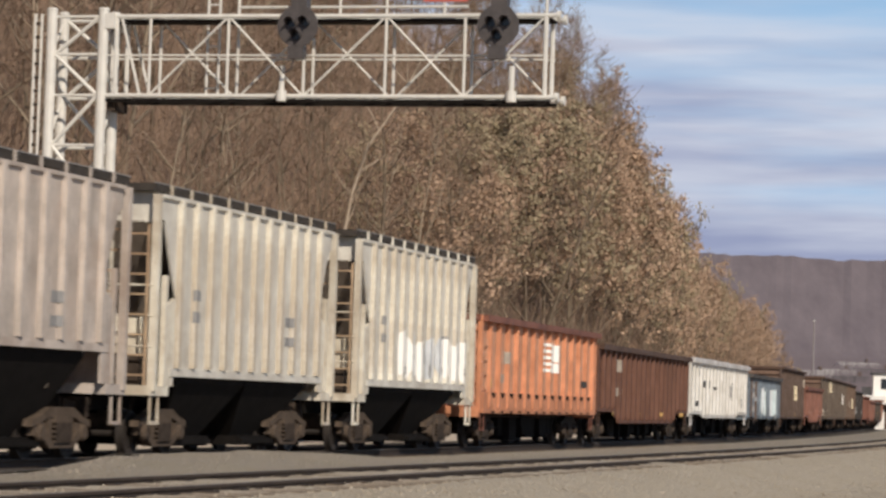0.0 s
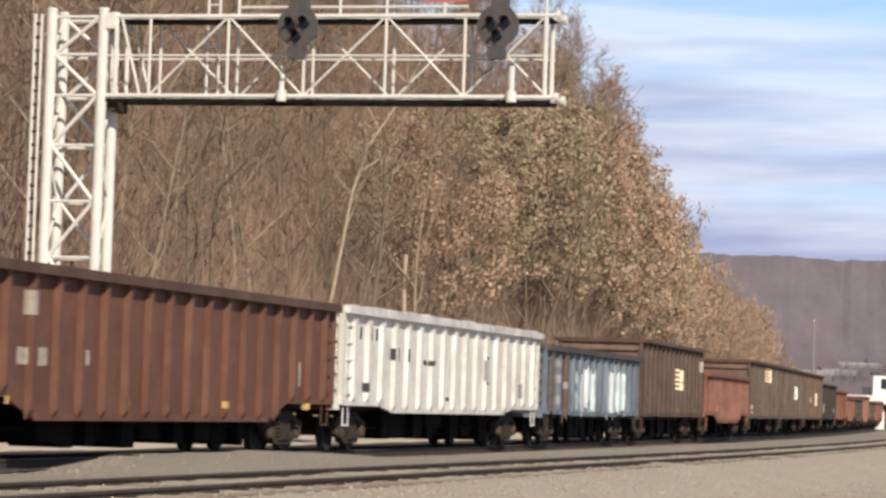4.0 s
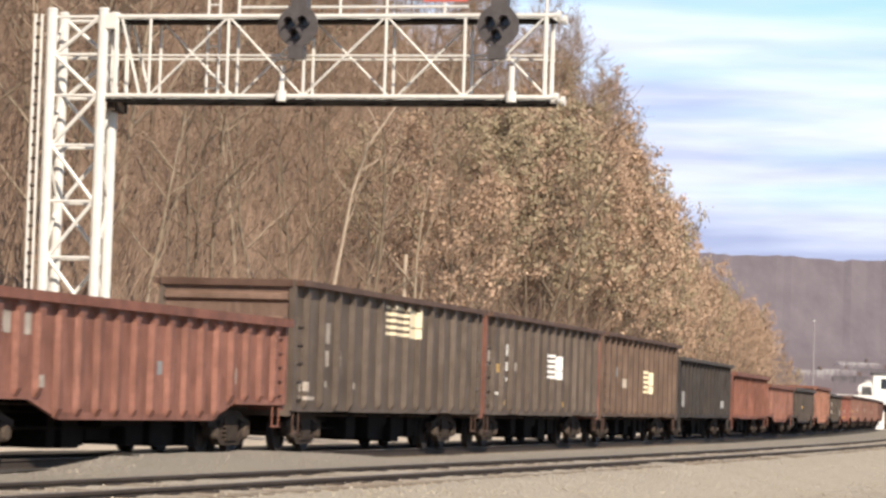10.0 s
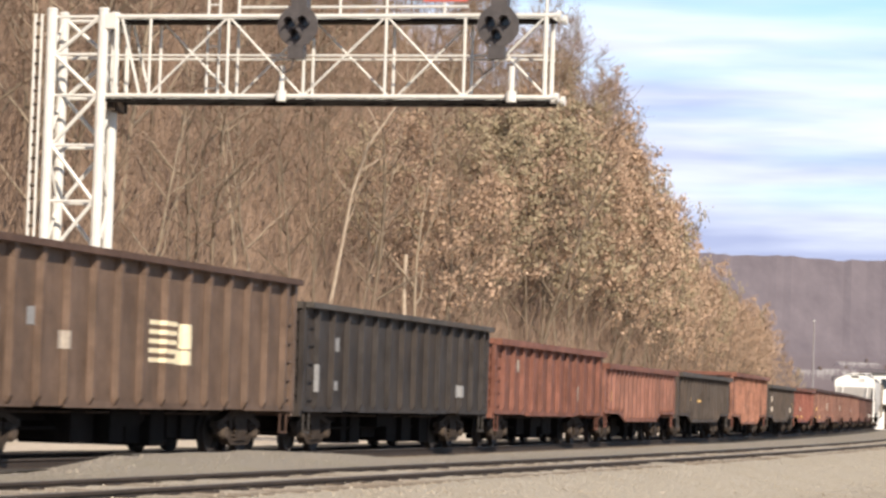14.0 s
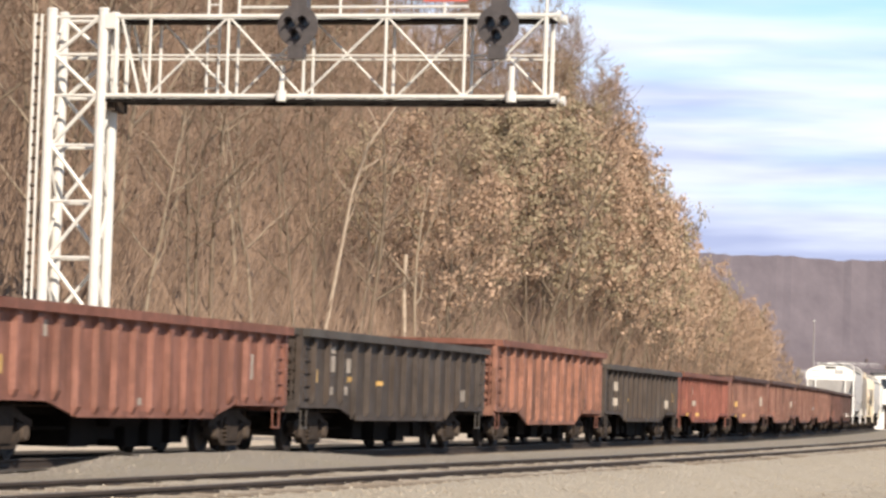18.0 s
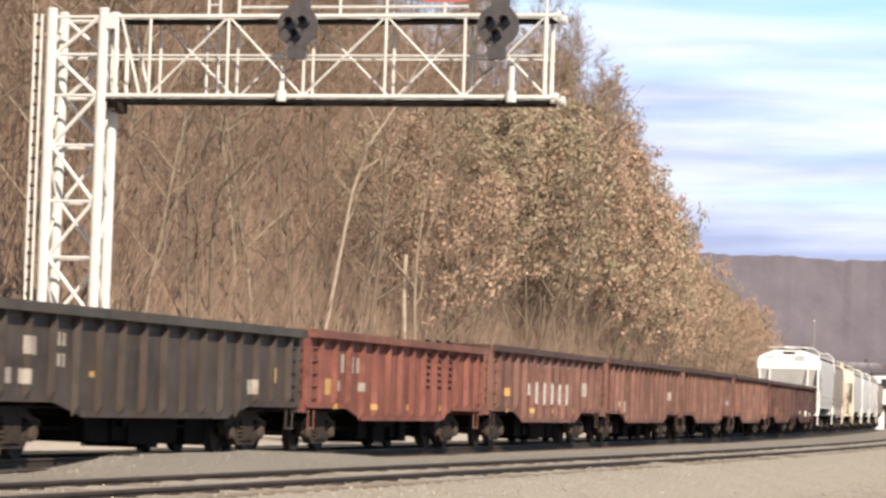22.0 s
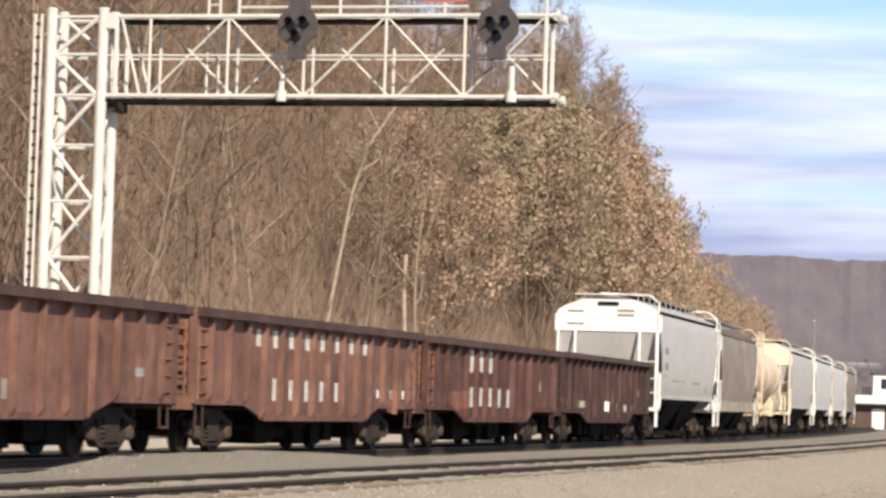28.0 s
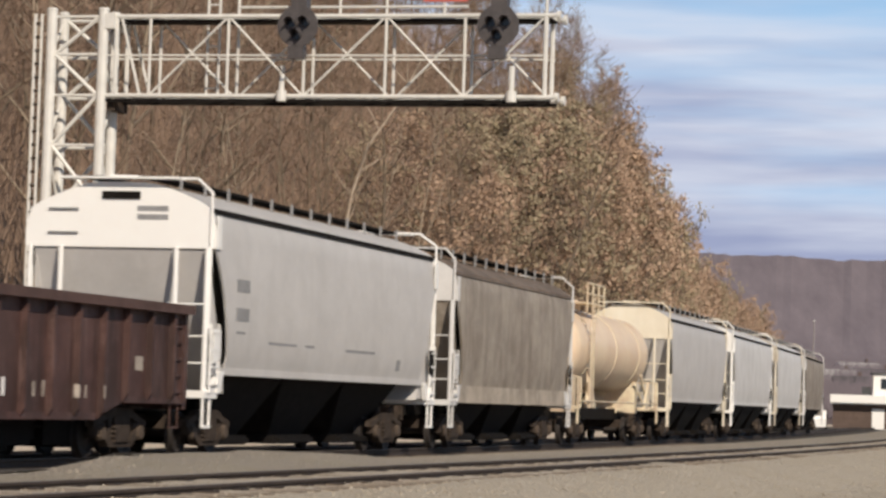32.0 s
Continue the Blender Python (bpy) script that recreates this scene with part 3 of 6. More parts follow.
def tree_meshes(seed, height, limbs, twigs, leaves, pale=False, spread_=0.55, low=0.3, leaf=0.15, foliage=None, thick=0.0075):
    """Trunk with limbs, and a crown of twigs or leaves."""
    rng = random.Random(seed)
    trunk, crown, green = Solid(), Solid(), ([], [])
    r = height * thick * rng.uniform(0.85, 1.2)
    lean = Vector((rng.uniform(-0.12, 0.12), rng.uniform(-0.12, 0.12), 1))
    pts, _ = limb(trunk, rng, Vector((0, 0, -0.6)), lean, height * 0.95, r, r * 0.18, 8, 0.09, 6)
    for i in range(limbs):
        k = low + (0.97 - low) * (i + rng.random()) / limbs
        j = min(7, int(k * 8))
        a = pts[j].lerp(pts[j + 1], k * 8 - j)
        ang = i * 2.4 + rng.uniform(-0.5, 0.5)
        d = Vector((math.cos(ang), math.sin(ang), rng.uniform(0.5, 1.3)))
        ln = height * spread_ * (1.05 - k) * rng.uniform(0.6, 1.1) + 0.8
        lp, _ = limb(trunk, rng, a, d, ln, r * (1.05 - k) * 0.55 + 0.015, 0.014, 4, 0.22, 4)
        for b in range(5):
            kb = 0.25 + 0.75 * (b + rng.random()) / 5
            jb = min(3, int(kb * 4))
            pb = lp[jb].lerp(lp[jb + 1], kb * 4 - jb)
            db = Vector((rng.uniform(-1, 1), rng.uniform(-1, 1), rng.uniform(-0.1, 1.1)))
            bp, _ = limb(crown, rng, pb, db, ln * 0.32 + 0.4, 0.017, 0.009, 2, 0.3, 3)
            for _ in range(twigs):
                q = bp[rng.randrange(1, 3)]
                e = q + Vector((rng.uniform(-1, 1), rng.uniform(-1, 1), rng.uniform(-0.3, 1.1))) * rng.uniform(0.3, 0.85)
                crown.tube(q, e, 0.011, 0.006, 3, False)
                for _ in range(leaves):
                    c = q.lerp(e, rng.random()) + Vector((rng.gauss(0, 0.16), rng.gauss(0, 0.16), rng.gauss(0, 0.14)))
                    u = Vector((rng.uniform(-1, 1), rng.uniform(-1, 1), rng.uniform(-1, 1))).normalized()
                    w = u.cross(Vector((rng.uniform(-1, 1), rng.uniform(-1, 1), rng.uniform(-1, 1)))).normalized()
                    s1, s2 = leaf * rng.uniform(0.6, 1.3), leaf * rng.uniform(0.4, 0.8)
                    m = len(green[0])
                    green[0].extend([tuple(c - u * s1), tuple(c - w * s2 + u.cross(w) * 0.3 * s2), tuple(c + u * s1), tuple(c + w * s2 + u.cross(w) * 0.3 * s2)])
                    green[1].append((m, m + 1, m + 2, m + 3))
    tm = bpy.data.meshes.new("trunk")
    tm.from_pydata(trunk.v, [], trunk.f)
    tm.materials.append(PALE_BARK if pale else BARK)
    tm.polygons.foreach_set("use_smooth", [True] * len(tm.polygons))
    cm = bpy.data.meshes.new("crown")
    cm.from_pydata(crown.v, [], crown.f)
    cm.materials.append(TWIG)
    lm = None
    if leaves:
        lm = bpy.data.meshes.new("leaves")
        lm.from_pydata(green[0], [], green[1])
        lm.materials.append(foliage or OAK)
    return tm, cm, lm


def tree_of(meshes, name, label, group):
    t = thing(name, label, "tree", group)
    part("trunk", meshes[0], None, t)
    part("crown", meshes[1], None, t)
    if meshes[2]:
        part("leaves", meshes[2], None, t, "dry tan leaves still hanging on")
    return t


BARE = [tree_of(tree_meshes(100 + i, 14, 13, 6, 0, i % 4 == 0, 0.27 + 0.04 * (i % 3), 0.22, thick=0.0058), "bare_tree",
                "leafless %s tree on the wooded slope" % ("pale-barked" if i % 4 == 0 else "grey-brown"), "trees on the hillside") for i in range(7)]
OAKS = [tree_of(tree_meshes(200 + i, 12, 13, 4, 7, False, 0.5, 0.12, 0.12, OLIVE if i in (1, 4) else OAK), "oak_tree",
                "tree with %s leaves at the wood's edge" % ("grey-olive" if i in (1, 4) else "dry tan"), "leafy trees at the wood's edge") for i in range(5)]
TOP_S = [0, 150, 172, 180, 190, 207, 221, 231, 244, 264, 286, 302, 330, 354, 367, 397]
TOP_Z = [48, 45, 40, 37.5, 34.5, 30.6, 27.0, 23.2, 19.6, 16.8, 15.6, 14.2, 13.6, 12.6, 10.6, 7.3]


def plant():
    rng = random.Random(11)
    used = set()
    spots = []
    for d0, d1, gap, s_from, s_to in ((-14.5, -16.5, 4.2, 74, 395), (-17.0, -20, 4.2, 76, 400), (-20.5, -25, 4.4, 80, 430), (-26, -31, 5.0, 90, 470), (-32, -38, 6.0, 100, 520), (-39, -47, 7.2, 115, 560), (-48, -58, 8.6, 140, 600)):
        s = s_from
        while s < s_to:
            spots.append((s + rng.uniform(-1.5, 1.5), rng.uniform(d1, d0)))
            s += gap * rng.uniform(0.7, 1.3)
    for s, d in spots:
        e = edge_at(s, d)
        if e > 402:
            continue
        ratio = s / e
        base = 0.35 + hill(s, d)
        top = float(np.interp(e, TOP_S, TOP_Z)) * ratio
        oak = rng.random() < smooth_step(108, 150, e) * (0.85 if d > -21 else 0.45 if d > -31 else 0.04)
        want = rng.uniform(10, 15) if oak else rng.uniform(12, 18)
        want *= 1 + 0.25 * smooth_step(140, 180, e)
        if oak:
            top *= 1 - 0.13 * smooth_step(165, 190, e) * (1 - smooth_step(255, 290, e))
        h = min(want, top * rng.uniform(0.88, 1.02) - base)
        if h < 2.2:
            continue
        # the leaves stay low on the slope, the wood above is bare
        most = on_line(s, d)[1] * (0.112 + 0.06 * smooth_step(164, 184, e)) * rng.uniform(0.9, 1.04) - base
        if oak and h > most:
            oak, h = (True, most) if most > 3 else (False, h)
        if e > 282 and int(s * 7) % 2:
            oak = False
        kind = OAKS if oak else BARE
        i = rng.randrange(len(kind))
        k = h / (12 if oak else 14)
        x, y, _ = on_line(s, d)
        m = Matrix.Translation((x, y, base)) @ Matrix.Rotation(rng.uniform(0, 6.28), 4, "Z")
        src = kind[i]
        if id(src) in used:
            ob = copy_thing(src, m)
        else:
            ob = src
            ob.matrix_basis = m
            used.add(id(src))
        slim = 1 - 0.32 * smooth_step(195, 225, e)
        ob.scale = (k * slim * rng.uniform(0.9, 1.15), k * slim * rng.uniform(0.9, 1.15), k)


plant()


def undergrowth(name, count, s0, s1, d0, d1, tall, seed, label, material):
    rng = random.Random(seed)
    v, f = [], []
    for _ in range(count):
        s = s0 + (s1 - s0) * rng.random() ** 1.3
        d = rng.uniform(d1, d0)
        x, y, _t = on_line(s, d)
        z = 0.35 + hill(s, d)
        h = tall * rng.uniform(0.35, 1.1)
        p = Vector((x, y, z - 0.1))
        lean = Vector((rng.gauss(0.2, 0.3), rng.gauss(0, 0.34), 1)).normalized()
        r = 0.007 + 0.0042 * h
        for q in range(2):
            e = p + lean * h * 0.5
            k = len(v)
            for j in range(3):
                a = j * 2.094
                v.append((p.x + r * math.cos(a), p.y + r * math.sin(a), p.z))
            r *= 0.5
            for j in range(3):
                a = j * 2.094
                v.append((e.x + r * math.cos(a), e.y + r * math.sin(a), e.z))
            f += [(k + j, k + (j + 1) % 3, k + 3 + (j + 1) % 3, k + 3 + j) for j in range(3)]
            p = e
            lean = (lean + Vector((rng.gauss(0, 0.4), rng.gauss(0, 0.4), 0))).normalized()
    me = bpy.data.meshes.new(name)
    me.from_pydata(v, [], f)
    me.materials.append(material)
    return tagged(new(name, me), label, "undergrowth", kind="stuff")


undergrowth("saplings", 30000, 70, 380, -14, -56, 5.5, 3, "dense leafless saplings and brush on the hillside", TWIG)
undergrowth("dry_weeds", 12000, 60, 420, -13.5, -19, 1.5, 4, "dry straw-coloured weeds at the foot of the slope", BRUSH)



def lone_trunk(name, label, points, r0, r1, material, seed, twigs):
    """A single pale stem through the given places, with a few thin side shoots."""
    rng, g, c = random.Random(seed), Solid(), Solid()
    pts = [Vector(p) for p in points]
    n = len(pts) - 1
    for i in range(n):
        g.tube(pts[i], pts[i + 1], r0 + (r1 - r0) * i / n, r0 + (r1 - r0) * (i + 1) / n, 7, i == n - 1)
    for _ in range(twigs):
        k = rng.uniform(0.35, 1.0) * n
        i = min(n - 1, int(k))
        a = pts[i].lerp(pts[i + 1], k - i)
        limb(c, rng, a, Vector((rng.uniform(-1, 1), rng.uniform(-0.6, 0.6), rng.uniform(0.5, 1.4))), rng.uniform(0.8, 2.4), 0.035, 0.01, 3, 0.25, 4)
    t = thing(name, label, "tree", at=Matrix.Translation(pts[0]))
    back = Matrix.Translation(-pts[0])
    part("trunk", g, material, t, at=back, smooth=True)
    if twigs:
        part("crown", c, material, t, at=back)
    return t


BIRCH = plain("birch_bark", (0.44, 0.36, 0.28), 0.85, 0, 3, 0.25, 0.3)
lone_trunk("birch_tree", "pale leaning birch with a bare stem on the slope", [(-5.2, 123.4, 3.2), (-4.93, 123.6, 4.81), (-4.54, 123.7, 7.28), (-4.07, 123.7, 10.17), (-3.46, 123.7, 12.28), (-2.19, 123.7, 14.19), (-1.5, 123.7, 15.6)], 0.105, 0.035, BIRCH, 2, 14)
lone_trunk("dead_trunk", "broken pale dead trunk among the brush", [(-1.74, 137.2, 3.0), (-1.75, 137.2, 4.89), (-1.84, 137.2, 6.6), (-1.78, 137.2, 8.3)], 0.13, 0.09, BIRCH, 5, 0)

# ---- distance ----


def ridge(name, dist, a0, a1, crest, seed, material, label):
    v, f = [], []
    n = 900
    for i in range(n + 1):
        a = radians(a0 + (a1 - a0) * i / n)
        h = crest * (1 + 0.035 * noise.noise((a * 9, seed, 0)) + 0.009 * noise.noise((a * 60, seed, 2)) + 0.012 * noise.noise((a * 240, seed, 5)) + 0.008 * noise.noise((a * 900, seed, 9)))
        for k, w in ((0.86, -0.02), (0.907, 0.32), (0.953, 0.66), (1.0, 1.0), (1.25, 0.9)):
            v.append((math.sin(a) * dist * k, math.cos(a) * dist * k, h * w))
    for i in range(n):
        for j in range(4):
            f.append((i * 5 + j, i * 5 + j + 1, i * 5 + j + 6, i * 5 + j + 5))
    me = bpy.data.meshes.new(name)
    me.from_pydata(v, [], f)
    me.materials.append(material)
    return tagged(new(name, me), label, "hill", kind="structure")


ridge("backdrop_hill", 2300, -60, 75, 128, 3.3, FARWOOD, "distant long hill of bare brown woods with haze painted in")

# ---- rolling stock ----
SIDEFRAME = Solid().prism([(-1.24, 0.55), (-0.96, 0.58), (-0.55, 0.71), (0.55, 0.71), (0.96, 0.58), (1.24, 0.55), (1.22, 0.66), (0.86, 0.74), (0.5, 0.88),
                           (-0.5, 0.88), (-0.86, 0.74), (-1.22, 0.66)], -0.09, 0.08)
SIDEFRAME.prism([(-1.0, 0.50), (-0.52, 0.19), (0.52, 0.19), (1.0, 0.50), (0.84, 0.57), (0.46, 0.31), (-0.46, 0.31), (-0.84, 0.57)], -0.10, 0.08)
for sg in (-1, 1):
    SIDEFRAME.box(sg * 0.45 - 0.07, sg * 0.45 + 0.07, -0.075, 0.08, 0.26, 0.75)
    SIDEFRAME.prism([(sg * 0.89 - 0.2, 0.40), (sg * 0.89 + 0.2, 0.40), (sg * 0.89 + 0.23, 0.62), (sg * 0.89 - 0.23, 0.62)], -0.07, 0.07)
SIDEFRAME.box(-0.34, 0.34, -0.12, 0.0, 0.60, 0.74)
SIDEFRAME = SIDEFRAME.mesh("sideframe", TRUCK)
COIL = [(x, 0.28 + 0.34 * i / 8) for i, x in enumerate([0.36, 0.31] * 4 + [0.36])]
SPRING = Solid().prism(COIL + [(-x, z) for x, z in reversed(COIL)], -0.08, 0.08).mesh("spring_nest", TRUCK)
CAP = Solid().lathe([(0.0, -0.05), (0.12, -0.05), (0.15, 0.0), (0.15, 0.06)], 12, "y").mesh("bearing_cap", TRUCK_DUST)
WHEELSET = Solid()
for sg in (-1, 1):
    WHEELSET.lathe([(0.08, sg * 0.66), (0.16, sg * 0.68), (0.30, sg * 0.72), (0.40, sg * 0.70), (0.45, sg * 0.68), (0.45, sg * 0.705), (0.42, sg * 0.72),
                    (0.415, sg * 0.82), (0.36, sg * 0.82), (0.28, sg * 0.775), (0.14, sg * 0.80), (0.08, sg * 0.82)], 24, "y")
WHEELSET = WHEELSET.tube((0, -0.98, 0), (0, 0.98, 0), 0.08, None, 10).mesh("wheelset", WHEEL, False)
BOLSTER = Solid().box(-0.2, 0.2, -1.1, 1.1, 0.46, 0.76).tube((0, 0, 0.74), (0, 0, 0.9), 0.2, None, 12).mesh("truck", TRUCK)
KNUCKLE = Solid().box(-0.62, 0.0, -0.09, 0.09, 0.76, 0.98).box(-0.78, -0.55, -0.16, 0.12, 0.73, 1.02).box(-0.05, 0.12, -0.28, 0.28, 0.70, 1.06).mesh("coupler", TRUCK)
HOSE = Solid().tube((-0.25, -0.3, 0.82), (-0.45, -0.3, 0.55), 0.028, None, 6).tube((-0.45, -0.3, 0.55), (-0.68, -0.26, 0.5), 0.028, None, 6).mesh("brake_hose", DARK)
BRAKEWHEEL = Solid().lathe([(0.25, -0.02), (0.29, 0.0), (0.25, 0.02), (0.25, -0.02)], 18, "x").tube((0, -0.27, 0), (0, 0.27, 0), 0.018).tube((0, 0, -0.27), (0, 0, 0.27), 0.018).mesh("brake_wheel", TRUCK)
WHEELS = []


def dusty(me):
    c = me.copy()
    c.materials[0] = TRUCK_DUST
    return c


DUST = {SIDEFRAME: dusty(SIDEFRAME), CAP: dusty(CAP), BOLSTER: dusty(BOLSTER)}


def add_truck(car, x, dust=False):
    same = {k: (v if dust else k) for k, v in DUST.items()}
    tr = part("truck", same[BOLSTER], None, car, "dusty brown cast-steel truck" if dust else "dark cast-steel truck", at=pose(x, 0, 0))
    for sg in (-1, 1):
        part("sideframe", same[SIDEFRAME], None, tr, at=pose(0, sg * 1.0, 0))
        part("spring_nest", SPRING, None, tr, at=pose(0, sg * 1.06, 0))
        for bx in (-0.89, 0.89):
            part("bearing_cap", same[CAP], None, tr, at=pose(bx, sg * 1.1, 0.45, 0, 0, 0 if sg < 0 else 180))
    for bx in (-0.89, 0.89):
        w = part("wheelset", WHEELSET, None, tr, "dark steel wheels on an axle", at=pose(bx, 0, 0.42))
        WHEELS.append((w, bx))


def running_gear(car, L, inset=2.2, sill=0.95, extras=True, dust=False):
    for sg in (-1, 1):
        add_truck(car, sg * (L / 2 - inset), dust)
        part("coupler", KNUCKLE, None, car, at=pose(sg * L / 2, 0, 0, 0, 0, 0 if sg < 0 else 180))
        part("brake_hose", HOSE, None, car, at=pose(sg * L / 2, 0, 0, 0, 0, 0 if sg < 0 else 180))
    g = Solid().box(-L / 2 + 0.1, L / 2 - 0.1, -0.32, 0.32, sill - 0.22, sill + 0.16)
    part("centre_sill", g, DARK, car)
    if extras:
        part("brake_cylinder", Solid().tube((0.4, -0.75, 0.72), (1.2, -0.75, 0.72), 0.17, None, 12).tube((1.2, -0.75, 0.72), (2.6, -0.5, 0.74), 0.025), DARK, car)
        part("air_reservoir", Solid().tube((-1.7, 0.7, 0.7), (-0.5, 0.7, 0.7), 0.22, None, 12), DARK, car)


def ladder_solid(h, w, n, r=0.016):
    """Ladder in the x-z plane, standing at the origin."""
    g = Solid().box(-w / 2 - 0.025, -w / 2 + 0.02, -0.03, 0.0, 0, h).box(w / 2 - 0.02, w / 2 + 0.025, -0.03, 0.0, 0, h)
    for i in range(n):
        z = h * (i + 0.5) / n
        g.box(-w / 2, w / 2, -0.05, -0.02, z - 0.017, z + 0.017)
    return g


def relief_marks(car, L, panel_y, rib_y, ribs, rib_w, marks):
    """Painted marks on the near side, following panel and posts. Each mark: metres from the front end, width, z0, z1, material, what."""
    knots = []
    for r in sorted(ribs):
        x = -L / 2 + r
        knots += [(x - rib_w * 0.7, panel_y), (x - rib_w * 0.48, rib_y), (x + rib_w * 0.48, rib_y), (x + rib_w * 0.7, panel_y)]
    kx, ky = [k[0] for k in knots], [k[1] for k in knots]
    made = {}
    named = {"logo": "painted block emblem", "lettering": "painted lettering reduced to a bar", "reflector": "small reflector patch", "graffiti": "sprayed pale graffiti stroke", "patch": "repainted patch"}
    count = 0
    for a, w, z0, z1, mat, what in marks:
        x0, x1 = -L / 2 + a, -L / 2 + a + w
        g = made.setdefault((what, mat.name), (Solid(), mat, what))[0] if what == "logo" else Solid()
        rough = {"graffiti": 0.12, "lettering": 0.05, "patch": 0.14}.get(what, 0.0)
        cut = [x0] + [x for x in kx if x0 < x < x1] + [x1]
        if rough:
            step = 0.05 if what == "lettering" else 0.07
            cut = sorted(set(cut + list(np.arange(x0 + step, x1 - step * 0.5, step))))
        lift = 0.007 + (0.003 * (count % 3) if what == "graffiti" else 0.0)
        count += 1
        ys = [float(np.interp(x, kx, ky, panel_y, panel_y)) - lift for x in cut]
        n, h = len(cut), z1 - z0
        lo = [z0 + rough * h * (1.6 * noise.noise((x * 2.3, count * 3.7, 1.0)) + noise.noise((x * 9.0, count * 5.1, 4.0))) for x in cut]
        hi = [z1 + rough * h * (1.6 * noise.noise((x * 2.3, count * 3.7, 8.0)) + noise.noise((x * 9.0, count * 5.1, 6.0))) for x in cut]
        if what == "graffiti" or what == "patch" and h < 1:
            for q, x in enumerate(cut):
                end = min(1.0, 6.0 * min(x - x0, x1 - x) / w + 0.45)
                mid = (lo[q] + hi[q]) / 2
                lo[q], hi[q] = mid + (lo[q] - mid) * end, mid + (hi[q] - mid) * end
        v = [(x, y, z) for zs in (lo, hi) for x, y, z in zip(cut, ys, zs)] + [(x, y + 0.01, z) for zs in (lo, hi) for x, y, z in zip(cut, ys, zs)]
        f = [(i, i + 1, n + i + 1, n + i) for i in range(n - 1)] + [(2 * n + i, 3 * n + i, 3 * n + i + 1, 2 * n + i + 1) for i in range(n - 1)]
        f += [(i, 2 * n + i, 2 * n + i + 1, i + 1) for i in range(n - 1)] + [(n + i, n + i + 1, 3 * n + i + 1, 3 * n + i) for i in range(n - 1)]
        f += [(0, n, 3 * n, 2 * n), (n - 1, 3 * n - 1, 4 * n - 1, 2 * n - 1)]
        g.add(v, f)
        if what != "logo":
            part(what, g, mat, car, named[what])
    for g, mat, what in made.values():
        part(what, g, mat, car, named[what])


def stripes(a, w, z0, z1, mat, n=5):
    """A striped emblem with a solid block at its rear."""
    out, st = [], (z1 - z0) / (2 * n - 1)
    for i in range(n):
        out.append((a, w * 0.64, z0 + 2 * i * st, z0 + (2 * i + 1) * st, mat, "logo"))
    out += [(a + w * 0.68, w * 0.32, z0 + 0.36 * (z1 - z0), z1 - 0.03, mat, "logo"), (a + w * 0.62, w * 0.38, z0 - 0.02, z0 + 0.32 * (z1 - z0), mat, "logo")]
    return out


def letters(a, z0, h, n, mat, w=0.14, gap=0.09, what="lettering"):
    return [(a + i * (w + gap), w, z0, z0 + h, mat, what) for i in range(n)]


def in_bays(L, ribs, first, n, z0, h, mat, w=0.3):
    """One bar in each of n bays between the posts, close before the next post."""
    gap = (L - 1.5) / (ribs - 1)
    return [(0.75 + gap * (first + i + 1) - 0.12 - w, w, z0, z0 + h, mat, "lettering") for i in range(n)]


def reflectors(L, z, n=4):
    return [(L * (i + 0.6) / n, 0.16, z, z + 0.13, YELLOW, "reflector") for i in range(n)]


